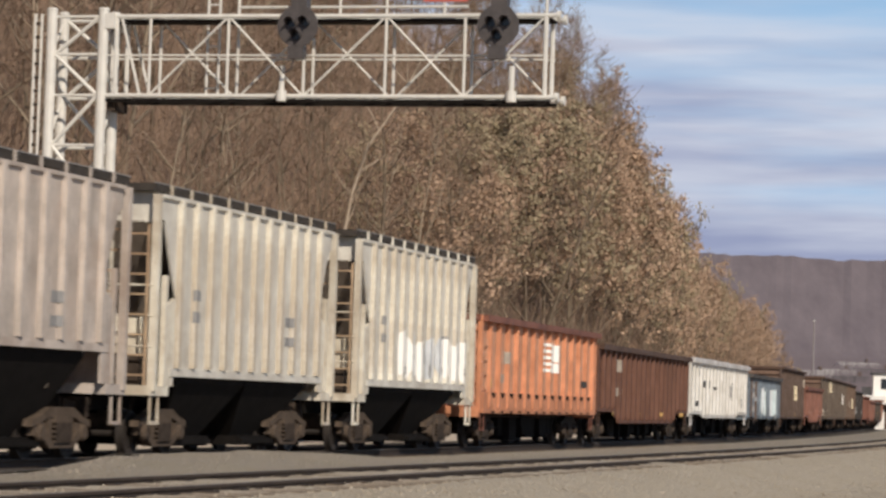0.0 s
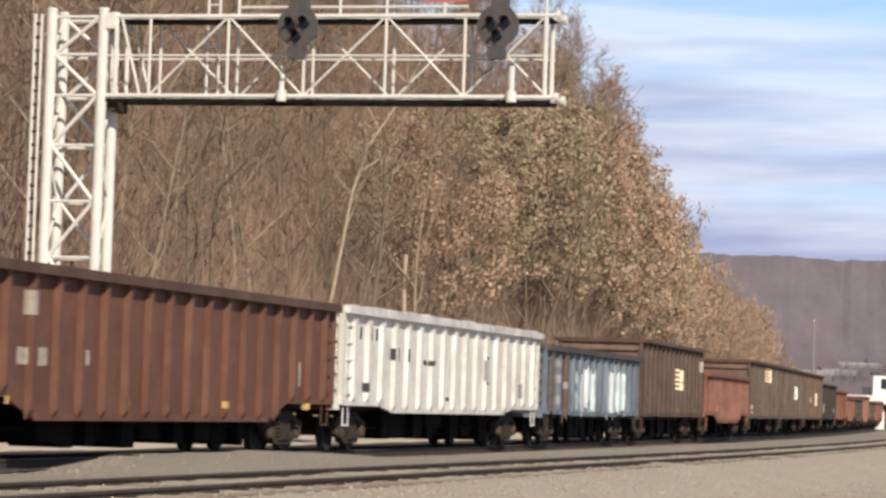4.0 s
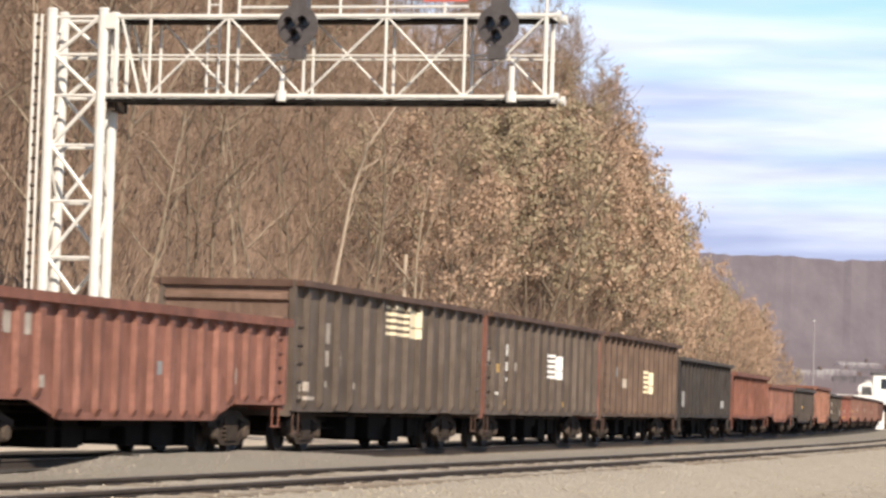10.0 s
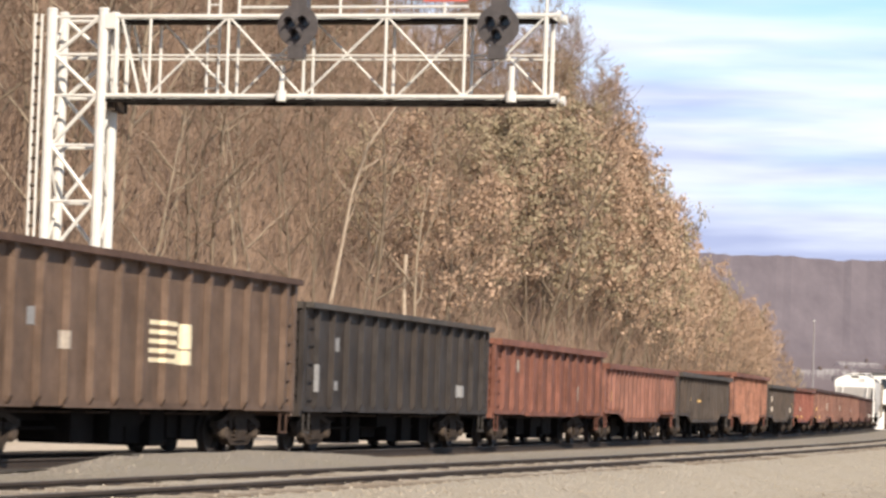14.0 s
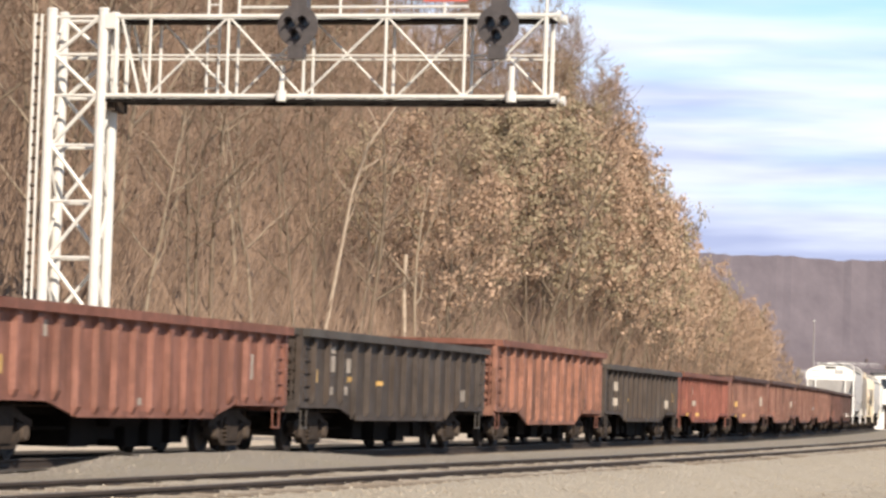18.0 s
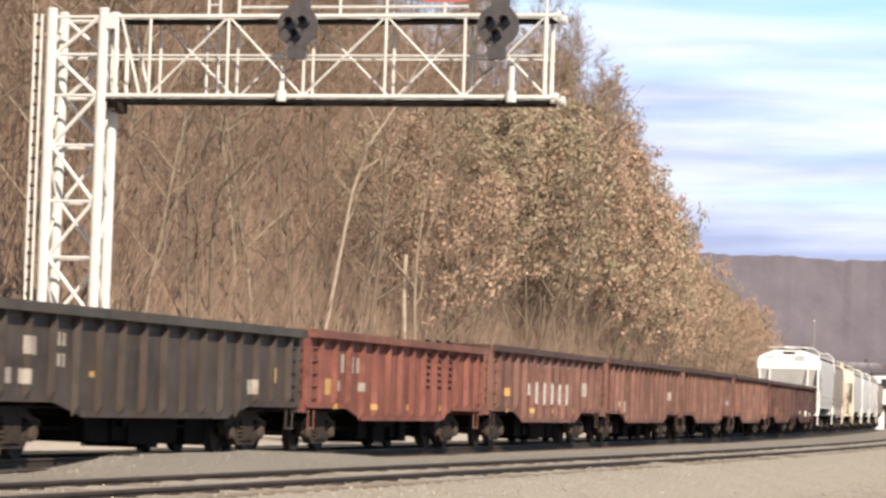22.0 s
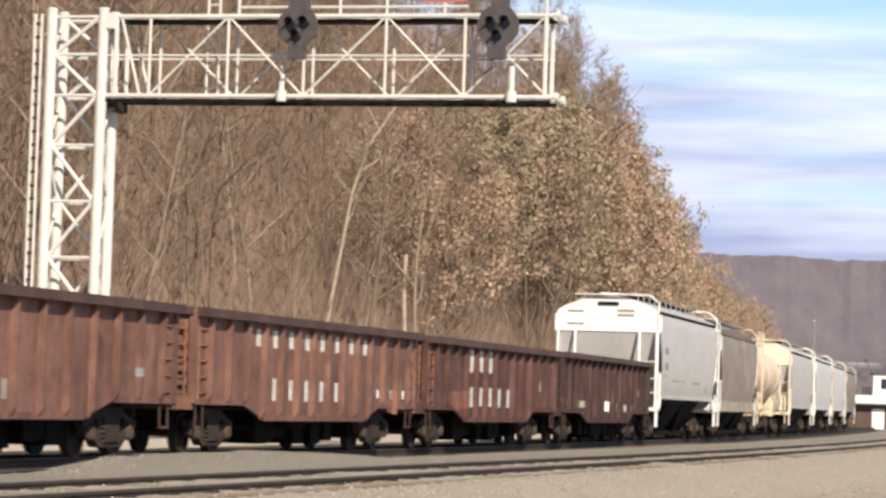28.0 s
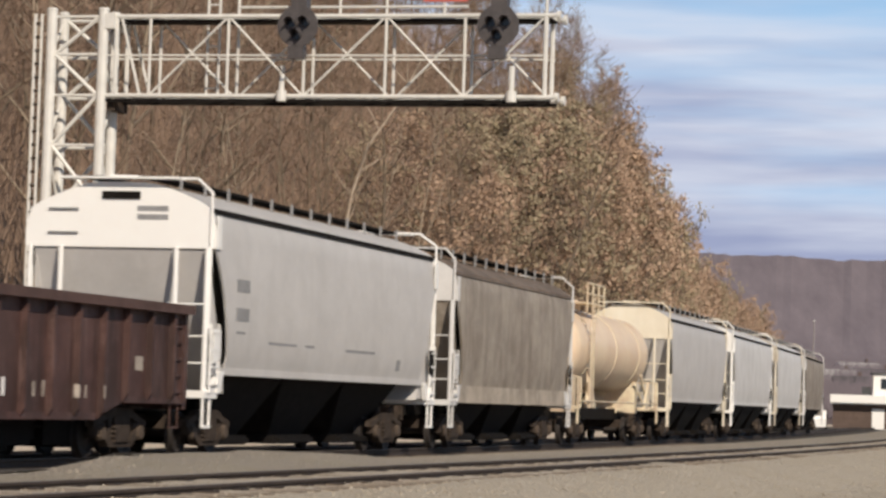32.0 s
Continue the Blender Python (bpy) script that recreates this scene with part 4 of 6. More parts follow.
def gondola(name, label, L, top, sill, belly, ribs, body, chord, marks=(), rib_w=0.13, rib_d=0.12, post=None, group="gondola cars of the freight train", shelf=None, lip=0.17,
            slots=None, ladder=None, rib_paint=None, end_ribs=5, crust=0, end_paint=None):
    """Open steel gondola: sides with posts, fish-belly lower edge, ends, floor, gear."""
    car = thing(name, label, "railway car", group)
    py, ry = HALF - rib_d, HALF
    post, rib_paint, ladder = post or body, rib_paint or body, ladder or body
    end_paint = end_paint or body
    h2, b0, b1 = L / 2, 2.9, 4.2
    prof = [(-h2, sill), (-h2 + b0, sill), (-h2 + b1, belly), (h2 - b1, belly), (h2 - b0, sill), (h2, sill), (h2, top), (-h2, top)]
    side = Solid().prism(prof, -0.03, 0.03).mesh("side_panel", body)
    for sg in (-1, 1):
        part("side_panel", side, None, car, at=pose(0, sg * (py - 0.03), 0))
    n = ribs
    spots = [0.75 + (L - 1.5) * i / (n - 1) for i in range(n)]
    for low, group_ in ((sill, [r for r in spots if r < b0 + 0.6 or r > L - b0 - 0.6]), (belly, [r for r in spots if b0 + 0.6 <= r <= L - b0 - 0.6])):
        hh = top - 0.1 - low
        taper = Solid()
        w = rib_w / 2
        v = []
        for z, dep, ww in ((0.0, 0.02, w * 0.8), (0.16, rib_d, w), (hh - 0.26, rib_d, w), (hh, rib_d * 0.97, w * 1.9)):
            v += [(-ww * 1.25, 0, z), (-ww * 0.85, -dep, z), (ww * 0.85, -dep, z), (ww * 1.25, 0, z)]
        f = []
        for i in range(3):
            f += [(i * 4 + j, i * 4 + j + 1, i * 4 + j + 5, i * 4 + j + 4) for j in range(3)]
        f += [(0, 1, 2, 3), (15, 14, 13, 12)]
        me = taper.add(v, f).mesh("side_post", rib_paint)
        for r in group_:
            part("side_post", Solid().add([(x - h2 + r, y - py, z + low) for x, y, z in v], f), rib_paint, car)
            part("side_post", me, None, car, at=pose(-h2 + r, py, low, 0, 0, 180))
    for sg in (-1, 1):
        part("top_chord", Solid().box(-h2 - 0.02, h2 + 0.02, sg * py - 0.06 if sg > 0 else -ry - 0.08, ry + 0.08 if sg > 0 else -py + 0.06, top - (0.12 if name == "coal_gondola" else lip), top), chord, car, "worn top chord")
        part("side_sill", Solid().box(-h2 + 0.05, -h2 + b0, sg * py - 0.03, sg * py + 0.03, sill - 0.02, sill + 0.09).box(h2 - b0, h2 - 0.05, sg * py - 0.03, sg * py + 0.03, sill - 0.02, sill + 0.09)
             .box(-h2 + b1, h2 - b1, sg * py - 0.035, sg * py + 0.035, belly - 0.02, belly + 0.1), body, car)
        xe = sg * h2
        part("end_panel", Solid().box(xe - 0.03 if sg < 0 else xe - 0.09, xe + 0.09 if sg < 0 else xe + 0.03, -py + 0.06, py - 0.06, sill, top), end_paint, car)
        part("end_chord", Solid().box(min(xe, xe + sg * 0.14), max(xe, xe + sg * 0.14), -py, py, top - 0.14, top + 0.004), chord, car)
        er = Solid().prism([(0, 0), (-0.1, 0.06), (-0.1, 0.14), (0, 0.2)], -py + 0.1, py - 0.1).mesh("end_rib", end_paint)
        for i in range(end_ribs):
            z = sill + 0.28 + (top - sill - 0.75) * i / (end_ribs - 1)
            part("end_rib", er, None, car, at=pose(xe - 0.03 if sg < 0 else xe + 0.03, 0, z, 0, 0, 0 if sg < 0 else 180))
        part("end_sill", Solid().box(min(xe, xe + sg * 0.16), max(xe, xe + sg * 0.16), -1.45, 1.45, sill - 0.12, sill + 0.14), post, car)
        for sy in (-1, 1):
            part("corner_post", Solid().box(xe - 0.09, xe + 0.09, sy * (py - 0.02) - 0.06, sy * (py - 0.02) + 0.06, sill, top - 0.01), post, car)
        part("ladder", ladder_solid(min(1.9, top - sill - 0.3), 0.42, 5), ladder, car, "steel grab-iron ladder", at=pose(sg * (h2 - 0.42), -py + 0.0, sill + 0.05))
        part("ladder", ladder_solid(min(1.9, top - sill - 0.3), 0.42, 5), ladder, car, "steel grab-iron ladder", at=pose(xe + sg * 0.12, -sg * -1.1 if sg < 0 else 1.1, sill + 0.05, 0, 0, -90 if sg < 0 else 90))
        part("step", Solid().tube((0, 0, 0), (0, 0, -0.45), 0.018).tube((0.4, 0, 0), (0.4, 0, -0.45), 0.018).box(0, 0.4, -0.03, 0.03, -0.47, -0.43), chord, car,
             at=pose(-h2 + 0.2 if sg < 0 else h2 - 0.6, -py + 0.02, sill))
    part("floor", Solid().box(-h2 + 0.05, h2 - 0.05, -py + 0.06, py - 0.06, sill + 0.02, sill + 0.12), chord, car)
    rng = random.Random(crust)
    x = -h2 + 0.2
    while crust and x < h2 - 1.0:
        w = rng.choice((0.5, 0.9, 1.5, 2.6)) * rng.uniform(0.8, 1.2)
        w = min(w, h2 - x)
        zz = top - rng.uniform(0.02, 0.06)
        part("chord_crust", Solid().prism([(x, zz), (x + w * 0.6, zz + 0.02), (x + w, zz - 0.01), (x + w - 0.03, top + 0.02), (x + w * 0.4, top + rng.uniform(0.02, 0.06)), (x + 0.04, top + 0.02)], -ry - 0.07, -py + 0.04),
             CH_WHITE, car, "broken white crust on the top chord")
        x += w + rng.choice((0.12, 0.35, 0.6))
    # near-black blocks carry the shade under the body in their colour
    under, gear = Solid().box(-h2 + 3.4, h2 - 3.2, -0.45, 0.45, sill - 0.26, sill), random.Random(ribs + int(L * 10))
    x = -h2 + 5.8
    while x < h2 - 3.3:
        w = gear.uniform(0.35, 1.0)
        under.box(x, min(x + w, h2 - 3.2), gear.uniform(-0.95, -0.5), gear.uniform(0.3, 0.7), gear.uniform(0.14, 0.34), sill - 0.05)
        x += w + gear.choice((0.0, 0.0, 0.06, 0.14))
    part("centre_beam", under, DARK, car, "centre frame with brake gear, near black in place of underbody shade")
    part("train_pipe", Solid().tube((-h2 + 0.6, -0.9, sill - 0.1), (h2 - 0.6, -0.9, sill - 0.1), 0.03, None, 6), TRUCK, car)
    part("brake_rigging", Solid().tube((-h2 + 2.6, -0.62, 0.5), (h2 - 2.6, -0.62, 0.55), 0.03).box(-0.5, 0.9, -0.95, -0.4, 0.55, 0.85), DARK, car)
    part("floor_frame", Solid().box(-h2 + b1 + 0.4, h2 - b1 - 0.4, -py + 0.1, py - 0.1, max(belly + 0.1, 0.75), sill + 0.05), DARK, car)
    if shelf:
        z = shelf
        for sg in (-1, 1):
            part("side_ledge", Solid().box(-h2 + 0.1, h2 - 0.1, sg * py - 0.075 if sg < 0 else sg * py, sg * py if sg < 0 else sg * py + 0.075, sill, z), rib_paint, car, "proud lower side sheet")
        pocket = Solid().prism([(-0.26, 0.0), (-0.22, -0.06), (-0.05, -0.13), (0.12, -0.13), (0.2, -0.05), (0.22, 0.0)], -0.004, 0.01).mesh("pocket", DARK)
        for r0, r1 in zip(spots, spots[1:]):
            part("pocket", pocket, None, car, at=pose(-h2 + (r0 + r1) / 2, -py - 0.076, z - 0.012))
            part("drain_notch", pocket, None, car, at=pose(-h2 + (r0 + r1) / 2, -py - 0.076, sill + 0.055) @ Matrix.Diagonal((1, 1, 0.4, 1)))
    if slots:
        sm = Solid().box(-0.27, 0.27, -0.006, 0.01, -0.035, 0.035).mesh("slot", DARK)
        for r0, r1 in zip(spots, spots[1:]):
            if slots[0] <= r0 <= slots[1]:
                for i in range(8):
                    part("slot", sm, None, car, at=pose(-h2 + (r0 + r1) / 2, -py - 0.001, sill + 0.55 + i * 0.16, 0, 3, 0))
    part("brake_wheel", BRAKEWHEEL, None, car, at=pose(h2 + 0.22, 0.6, top - 0.6))
    running_gear(car, L, 2.1, sill)
    relief_marks(car, L, -py - (0.0), -ry, spots, rib_w, list(marks))
    return car


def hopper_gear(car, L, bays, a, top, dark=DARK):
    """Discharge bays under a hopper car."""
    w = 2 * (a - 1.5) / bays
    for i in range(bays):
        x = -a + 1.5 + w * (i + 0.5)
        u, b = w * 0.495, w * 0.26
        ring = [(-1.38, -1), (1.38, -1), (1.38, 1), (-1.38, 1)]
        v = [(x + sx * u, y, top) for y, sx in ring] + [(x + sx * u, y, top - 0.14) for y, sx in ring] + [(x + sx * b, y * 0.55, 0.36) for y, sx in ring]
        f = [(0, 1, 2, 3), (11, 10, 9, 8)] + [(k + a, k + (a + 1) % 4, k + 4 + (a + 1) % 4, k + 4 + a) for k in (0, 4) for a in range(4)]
        # shade below the side sill is painted in with the near-black
        part("discharge_bay", Solid().add(v, f), dark, car, "sloping discharge bay, near black in place of shade")
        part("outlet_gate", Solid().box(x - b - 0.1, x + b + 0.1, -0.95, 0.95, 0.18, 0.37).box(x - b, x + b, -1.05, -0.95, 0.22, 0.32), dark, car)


def ribbed_hopper(label, L, body, edge, marks, group="ribbed covered hoppers", z0=1.62):
    car = thing("covered_hopper", label, "railway car", group)
    a, py, ry = L / 2 - 0.3, HALF - 0.1, HALF
    z1, cut = 4.74, 4.25
    prof = [(-a + 0.85, z0), (a - 0.85, z0), (a - 1.0, 2.75), (a - 0.62, 3.4), (a - 0.22, cut), (a, cut + 0.12), (a, z1), (-a, z1), (-a, cut + 0.12), (-a + 0.22, cut), (-a + 0.62, 3.4), (-a + 1.0, 2.75)]
    side = Solid().prism(prof, -0.02, 0.02).mesh("side_sheet", body)
    for sg in (-1, 1):
        part("side_sheet", side, None, car, at=pose(0, sg * (py - 0.02), 0))
        part("side_sill", Solid().box(-a + 0.6, a - 0.6, sg * py - 0.05, sg * py + 0.05, z0 - 0.14, z0), body, car)
        part("top_chord", Solid().box(-a, a, sg * py - 0.06, sg * py + 0.06, z1 - 0.05, z1 + 0.02), body, car)
    n = 11
    spots = [1.25 + (L - 2.5) * i / (n - 1) for i in range(n)]
    me = Solid().prism([(-0.075, 0), (0.075, 0), (0.075, z1 - z0 - 0.04), (-0.075, z1 - z0 - 0.04)], -0.1, 0).mesh("side_post", edge)
    for r in spots:
        for sg in (-1, 1):
            part("side_post", me, None, car, at=pose(-L / 2 + r, sg * py, z0 + 0.02, 0, 0, 0 if sg < 0 else 180))
    for sg in (-1, 1):
        xe = sg * a
        part("end_sheet", Solid().box(xe - 0.02, xe + 0.02, -py + 0.05, py - 0.05, cut, z1 + 0.08), body, car)
        # the shade under the upper end wall comes from this sheet's dark paint
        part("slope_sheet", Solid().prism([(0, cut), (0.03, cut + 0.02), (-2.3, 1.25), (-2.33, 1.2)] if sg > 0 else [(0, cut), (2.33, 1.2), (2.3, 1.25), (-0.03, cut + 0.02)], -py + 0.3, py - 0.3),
             P_ENDSHADE, car, "weathered sloping end sheet, painted dark in place of shade", at=pose(xe, 0, 0))
        for y in (-py + 0.0, -0.55, 0.55, py - 0.0):
            part("end_post", Solid().box(sg * (L / 2 - 0.12) - 0.07, sg * (L / 2 - 0.12) + 0.07, y - 0.07, y + 0.07, 1.2, 3.9 if abs(y) < 1 else z1), edge, car)
        part("end_platform", Solid().box(min(sg * (L / 2 - 0.9), sg * L / 2), max(sg * (L / 2 - 0.9), sg * L / 2), -1.5, 1.5, 1.12, 1.3), edge, car)
        for i in range(3):
            part("end_rail", Solid().tube((sg * (L / 2 - 0.05), -py, 2.0 + i * 0.55), (sg * (L / 2 - 0.05), py, 2.0 + i * 0.55), 0.022), edge, car)
        part("ladder", ladder_solid(2.9, 0.36, 8), P_RUSTCREAM, car, at=pose(sg * (L / 2 - 0.02), -1.18, 1.3, 0, 0, -90 if sg < 0 else 90))
        part("end_bulkhead", Solid().box(min(sg * (L / 2 - 0.5), sg * (L / 2 - 0.46)), max(sg * (L / 2 - 0.5), sg * (L / 2 - 0.46)), -py + 0.08, py - 0.08, 1.3, 2.55), edge, car, "cream lower end bulkhead")
        part("inner_post", Solid().box(sg * (L / 2 - 0.62) - 0.05, sg * (L / 2 - 0.62) + 0.05, -py - 0.05, -py + 0.05, 1.3, 3.3), edge, car)
        part("side_plate", Solid().prism([(0, 1.3), (0.42, 1.3), (0.42, 2.75), (0.1, 2.9), (0, 2.9)] if sg > 0 else [(-0.42, 1.3), (0, 1.3), (0, 2.9), (-0.1, 2.9), (-0.42, 2.75)], -py - 0.03, -py + 0.02), edge, car,
             at=pose(sg * (L / 2 - 1.12), 0, 0))
        part("brake_stand", Solid().box(min(sg * (L / 2 - 0.42), sg * (L / 2 - 0.14)), max(sg * (L / 2 - 0.42), sg * (L / 2 - 0.14)), -1.2, -0.72, 1.3, 1.85), TRUCK, car, "dark brake gear on the end platform")
        part("step", Solid().tube((0, 0, 0), (0, 0, -0.5), 0.03).tube((0.4, 0, 0), (0.4, 0, -0.5), 0.03).box(0, 0.4, -0.04, 0.04, -0.54, -0.48), edge, car, at=pose(-L / 2 + 0.1 if sg < 0 else L / 2 - 0.5, -1.45, 1.14))
    roof = [(-py, z1), (-py + 0.1, z1 + 0.03), (0, z1 + 0.2), (py - 0.1, z1 + 0.03), (py, z1), (0, z1 - 0.06)]
    part("roof", Solid().loft(roof, -a, a), body, car)
    rb = part("running_board", Solid().box(-L / 2, L / 2, -1.45, -0.8, z1 + 0.06, z1 + 0.2).box(-L / 2, L / 2, 0.75, 1.3, z1 + 0.10, z1 + 0.24), GRATE, car, "dark grating running board")
    part("board_edge", Solid().box(-L / 2, L / 2, -1.465, -1.42, z1 + 0.195, z1 + 0.215), GREYMARK, rb)
    stand = Solid().box(-0.028, 0.028, -0.02, 0.02, 0, 0.18).mesh("board_bracket", edge)
    for i in range(10):
        part("board_bracket", stand, None, rb, at=pose(-a + 0.5 + (2 * a - 1) * i / 9, -1.475, z1 + 0.03))
    for i in range(8):
        part("hatch", Solid().lathe([(0.0, 0.08), (0.3, 0.06), (0.36, 0.0)], 14, "z"), body, car, at=pose(-a + 0.9 + (2 * a - 1.8) * i / 7, 0, z1 + 0.16))
    hopper_gear(car, L, 2, a + 0.2, z0 - 0.1)
    running_gear(car, L, 1.75, 1.05, False, True)
    relief_marks(car, L, -py, -ry, spots, 0.15, marks)
    return car


def smooth_hopper(label, L, body, ends, marks, eave=4.42, group="smooth-sided covered hoppers", band=False, sill_paint=None, bays=3, half=1.57, z0=1.6, roof_paint=None):
    car = thing("covered_hopper", label, "railway car", group)
    a, zc = L / 2 - 0.25, eave - 0.72
    wide = half / 1.57
    sec = [(y * wide, z) for y, z in ((1.47, z0), (1.53, 2.0), (1.565, 2.6), (1.57, 3.2), (1.55, 3.8), (1.51, eave - 0.12), (1.44, eave))]

    def xend(z):
        return a if z >= zc else a - 1.0 * min(1.0, (zc - z) / 2.0) ** 0.7

    for sg in (-1, 1):
        v, f = [], []
        zz = list(np.linspace(z0, eave, 13))
        for z in zz:
            y = sg * float(np.interp(z, [p[1] for p in sec], [p[0] for p in sec]))
            v += [(-xend(z), y, z), (xend(z), y, z), (-xend(z), y - sg * 0.04, z), (xend(z), y - sg * 0.04, z)]
        for i in range(12):
            k = i * 4
            f += [(k, k + 1, k + 5, k + 4), (k + 2, k + 6, k + 7, k + 3), (k, k + 4, k + 6, k + 2), (k + 1, k + 3, k + 7, k + 5)]
        skin = Solid().add([p for i in range(13) for p in v[i * 4:i * 4 + 2]], [(i * 2, i * 2 + 1, i * 2 + 3, i * 2 + 2) for i in range(12)])
        lining = Solid().add([(p[0] * 0.999, p[1] - sg * 0.002, p[2]) for p in v], f)
        sheet = part("side_sheet", skin, body, car, smooth=True)
        part("side_lining", lining, body, sheet)
        part("side_sill", Solid().box(-a + 0.7, a - 0.7, sg * 1.44 * wide - 0.05, sg * 1.44 * wide + 0.05, z0 - 0.13 - (0.3 if sill_paint else 0), z0 + 0.01), sill_paint or body, car)
        part("roof_eave", Solid().box(-a + 0.02, a - 0.02, sg * 1.45 * wide - 0.05, sg * 1.45 * wide + 0.05, eave - 0.05, eave + 0.045), roof_paint or DARK, car, "roof edge")
    roof = [(-1.46, eave + 0.04), (-1.30, eave + 0.16), (-0.9, eave + 0.36), (-0.55, eave + 0.49), (-0.35, eave + 0.52), (0.35, eave + 0.52), (0.55, eave + 0.49), (0.9, eave + 0.36), (1.30, eave + 0.16), (1.46, eave + 0.04), (0, eave + 0.02)]
    roof = [(y * wide, z) for y, z in roof]
    part("roof", Solid().loft(roof, -a - 0.02, a + 0.02), roof_paint or body, car)
    cap = [(-1.56 * wide, zc), (-1.57 * wide, zc + 0.3), (-1.5 * wide, eave)] + roof[:-1] + [(1.5 * wide, eave), (1.57 * wide, zc + 0.3), (1.56 * wide, zc)]
    for sg in (-1, 1):
        xe = sg * a
        part("end_sheet", Solid().loft(cap, xe - 0.02, xe + 0.06 if sg > 0 else xe - 0.06), ends, car, "upper end wall")
        for sy in (-1, 1):
            part("end_flange", Solid().box(min(xe, xe - sg * 0.24), max(xe, xe - sg * 0.24), sy * half - 0.01, sy * half + 0.014, zc, eave - 0.1), ends, car)
        part("slope_sheet", Solid().prism([(0, zc), (0.03, zc + 0.02), (-1.07, 1.25), (-1.1, 1.2)] if sg > 0 else [(0, zc), (1.1, 1.2), (1.07, 1.25), (-0.03, zc + 0.02)], -1.44 * wide, 1.44 * wide), body, car,
             "sloping end sheet", at=pose(xe, 0, 0))
        for sy in (-1, 1):
            part("end_wing", Solid().prism([(0.04, zc - 0.01), (0.04, 1.24), (1.08, 1.24)] if sg < 0 else [(-0.04, zc - 0.01), (-1.08, 1.24), (-0.04, 1.24)], sy * 1.42 * wide - 0.015, sy * 1.42 * wide + 0.015), body, car, at=pose(xe, 0, 0))
        for y in (-1.46 * wide, -0.95 * wide, 0.95 * wide, 1.46 * wide):
            part("end_post", Solid().tube((sg * (L / 2 - 0.12), y, 1.2), (sg * (L / 2 - 0.12), y, zc + 0.02), 0.05, None, 8), ends, car)
        for z in (1.75, 2.25, 2.85):
            part("end_rail", Solid().tube((sg * (L / 2 - 0.08), -1.46 * wide, z), (sg * (L / 2 - 0.08), 1.46 * wide, z), 0.02), ends, car)
        part("end_platform", Solid().box(min(sg * (L / 2 - 0.7), sg * L / 2), max(sg * (L / 2 - 0.7), sg * L / 2), -1.52 * wide, 1.52 * wide, 1.1, 1.24), ends, car)
        part("ladder", ladder_solid(1.3, 0.42, 4), ends, car, at=pose(sg * (L / 2 - 0.4), -1.53 * wide, 1.2))
        part("step", Solid().tube((0, 0, 0), (0, 0, -0.55), 0.03).tube((0.36, 0, 0), (0.36, 0, -0.55), 0.03).box(0, 0.36, -0.04, 0.04, -0.58, -0.52), ends, car, at=pose(-L / 2 + 0.05 if sg < 0 else L / 2 - 0.45, -1.48 * wide, 1.12))
        part("gusset", Solid().prism([(0, 1.2), (0.75, 1.2), (0.95, 1.62), (0.75, 1.62)] if sg < 0 else [(-0.75, 1.2), (0, 1.2), (-0.75, 1.62), (-0.95, 1.62)], -1.53 * wide, -1.46 * wide), ends, car, at=pose(sg * (L / 2 - 0.1), 0, 0))
        part("side_plate", Solid().prism([(0, 1.75), (0.4, 1.85), (0.4, 2.4), (0, 2.4)] if sg < 0 else [(-0.4, 1.85), (0, 1.75), (0, 2.4), (-0.4, 2.4)], -1.56 * wide, -1.54 * wide), ends if sg < 0 else DARK, car, at=pose(sg * (L / 2 - 0.3), 0, 0))
        gl = Solid()
        pts = [(sg * (L / 2 - 0.15), -1.5 * wide, 2.4), (sg * (L / 2 - 0.15), -1.5 * wide, eave + 0.32), (sg * (L / 2 - 0.35), -1.2 * wide, eave + 0.60), (sg * (L / 2 - 0.35), 0.3, eave + 0.64)]
        for p, q in zip(pts, pts[1:]):
            gl.tube(p, q, 0.03)
        part("grab_rail", gl, ends, car, "bent pipe grab rail over the roof")
    ze = eave + 0.53
    rb = part("running_board", Solid().box(-L / 2 + 0.1, L / 2 - 0.1, -0.85, -0.35, ze + 0.06, ze + 0.10).box(-L / 2 + 0.1, L / 2 - 0.1, 0.35, 0.85, ze + 0.06, ze + 0.10), DARK, car, "dark grating running board")
    for sg in (-1, 1):
        part("roof_step", Solid().box(min(sg * (L / 2 - 0.35), sg * L / 2), max(sg * (L / 2 - 0.35), sg * L / 2), -1.2, 1.2, ze + 0.04, ze + 0.08), ends, car, "cross step at the roof end")
    stand = Solid().box(-0.02, 0.02, -0.025, 0.025, 0, 0.30).mesh("board_bracket", GREYMARK)
    for i in range(12):
        for y in (-0.98, 0.98):
            part("board_bracket", stand, None, rb, at=pose(-a + 0.5 + (2 * a - 1) * i / 11, y, eave + 0.36))
    part("hatch_trough", Solid().box(-a + 0.6, a - 0.6, -0.28, 0.28, eave + 0.5, eave + 0.56), body, car)
    hopper_gear(car, L, bays, a, z0 - 0.02)
    running_gear(car, L, 2.0, 1.05, False)
    for m in marks:
        g = Solid()
        x, w, zb, zt = -L / 2 + m[0], m[1], m[2], m[3]
        ya = float(np.interp(zb, [p[1] for p in sec], [p[0] for p in sec])) + 0.006
        yb = float(np.interp(zt, [p[1] for p in sec], [p[0] for p in sec])) + 0.006
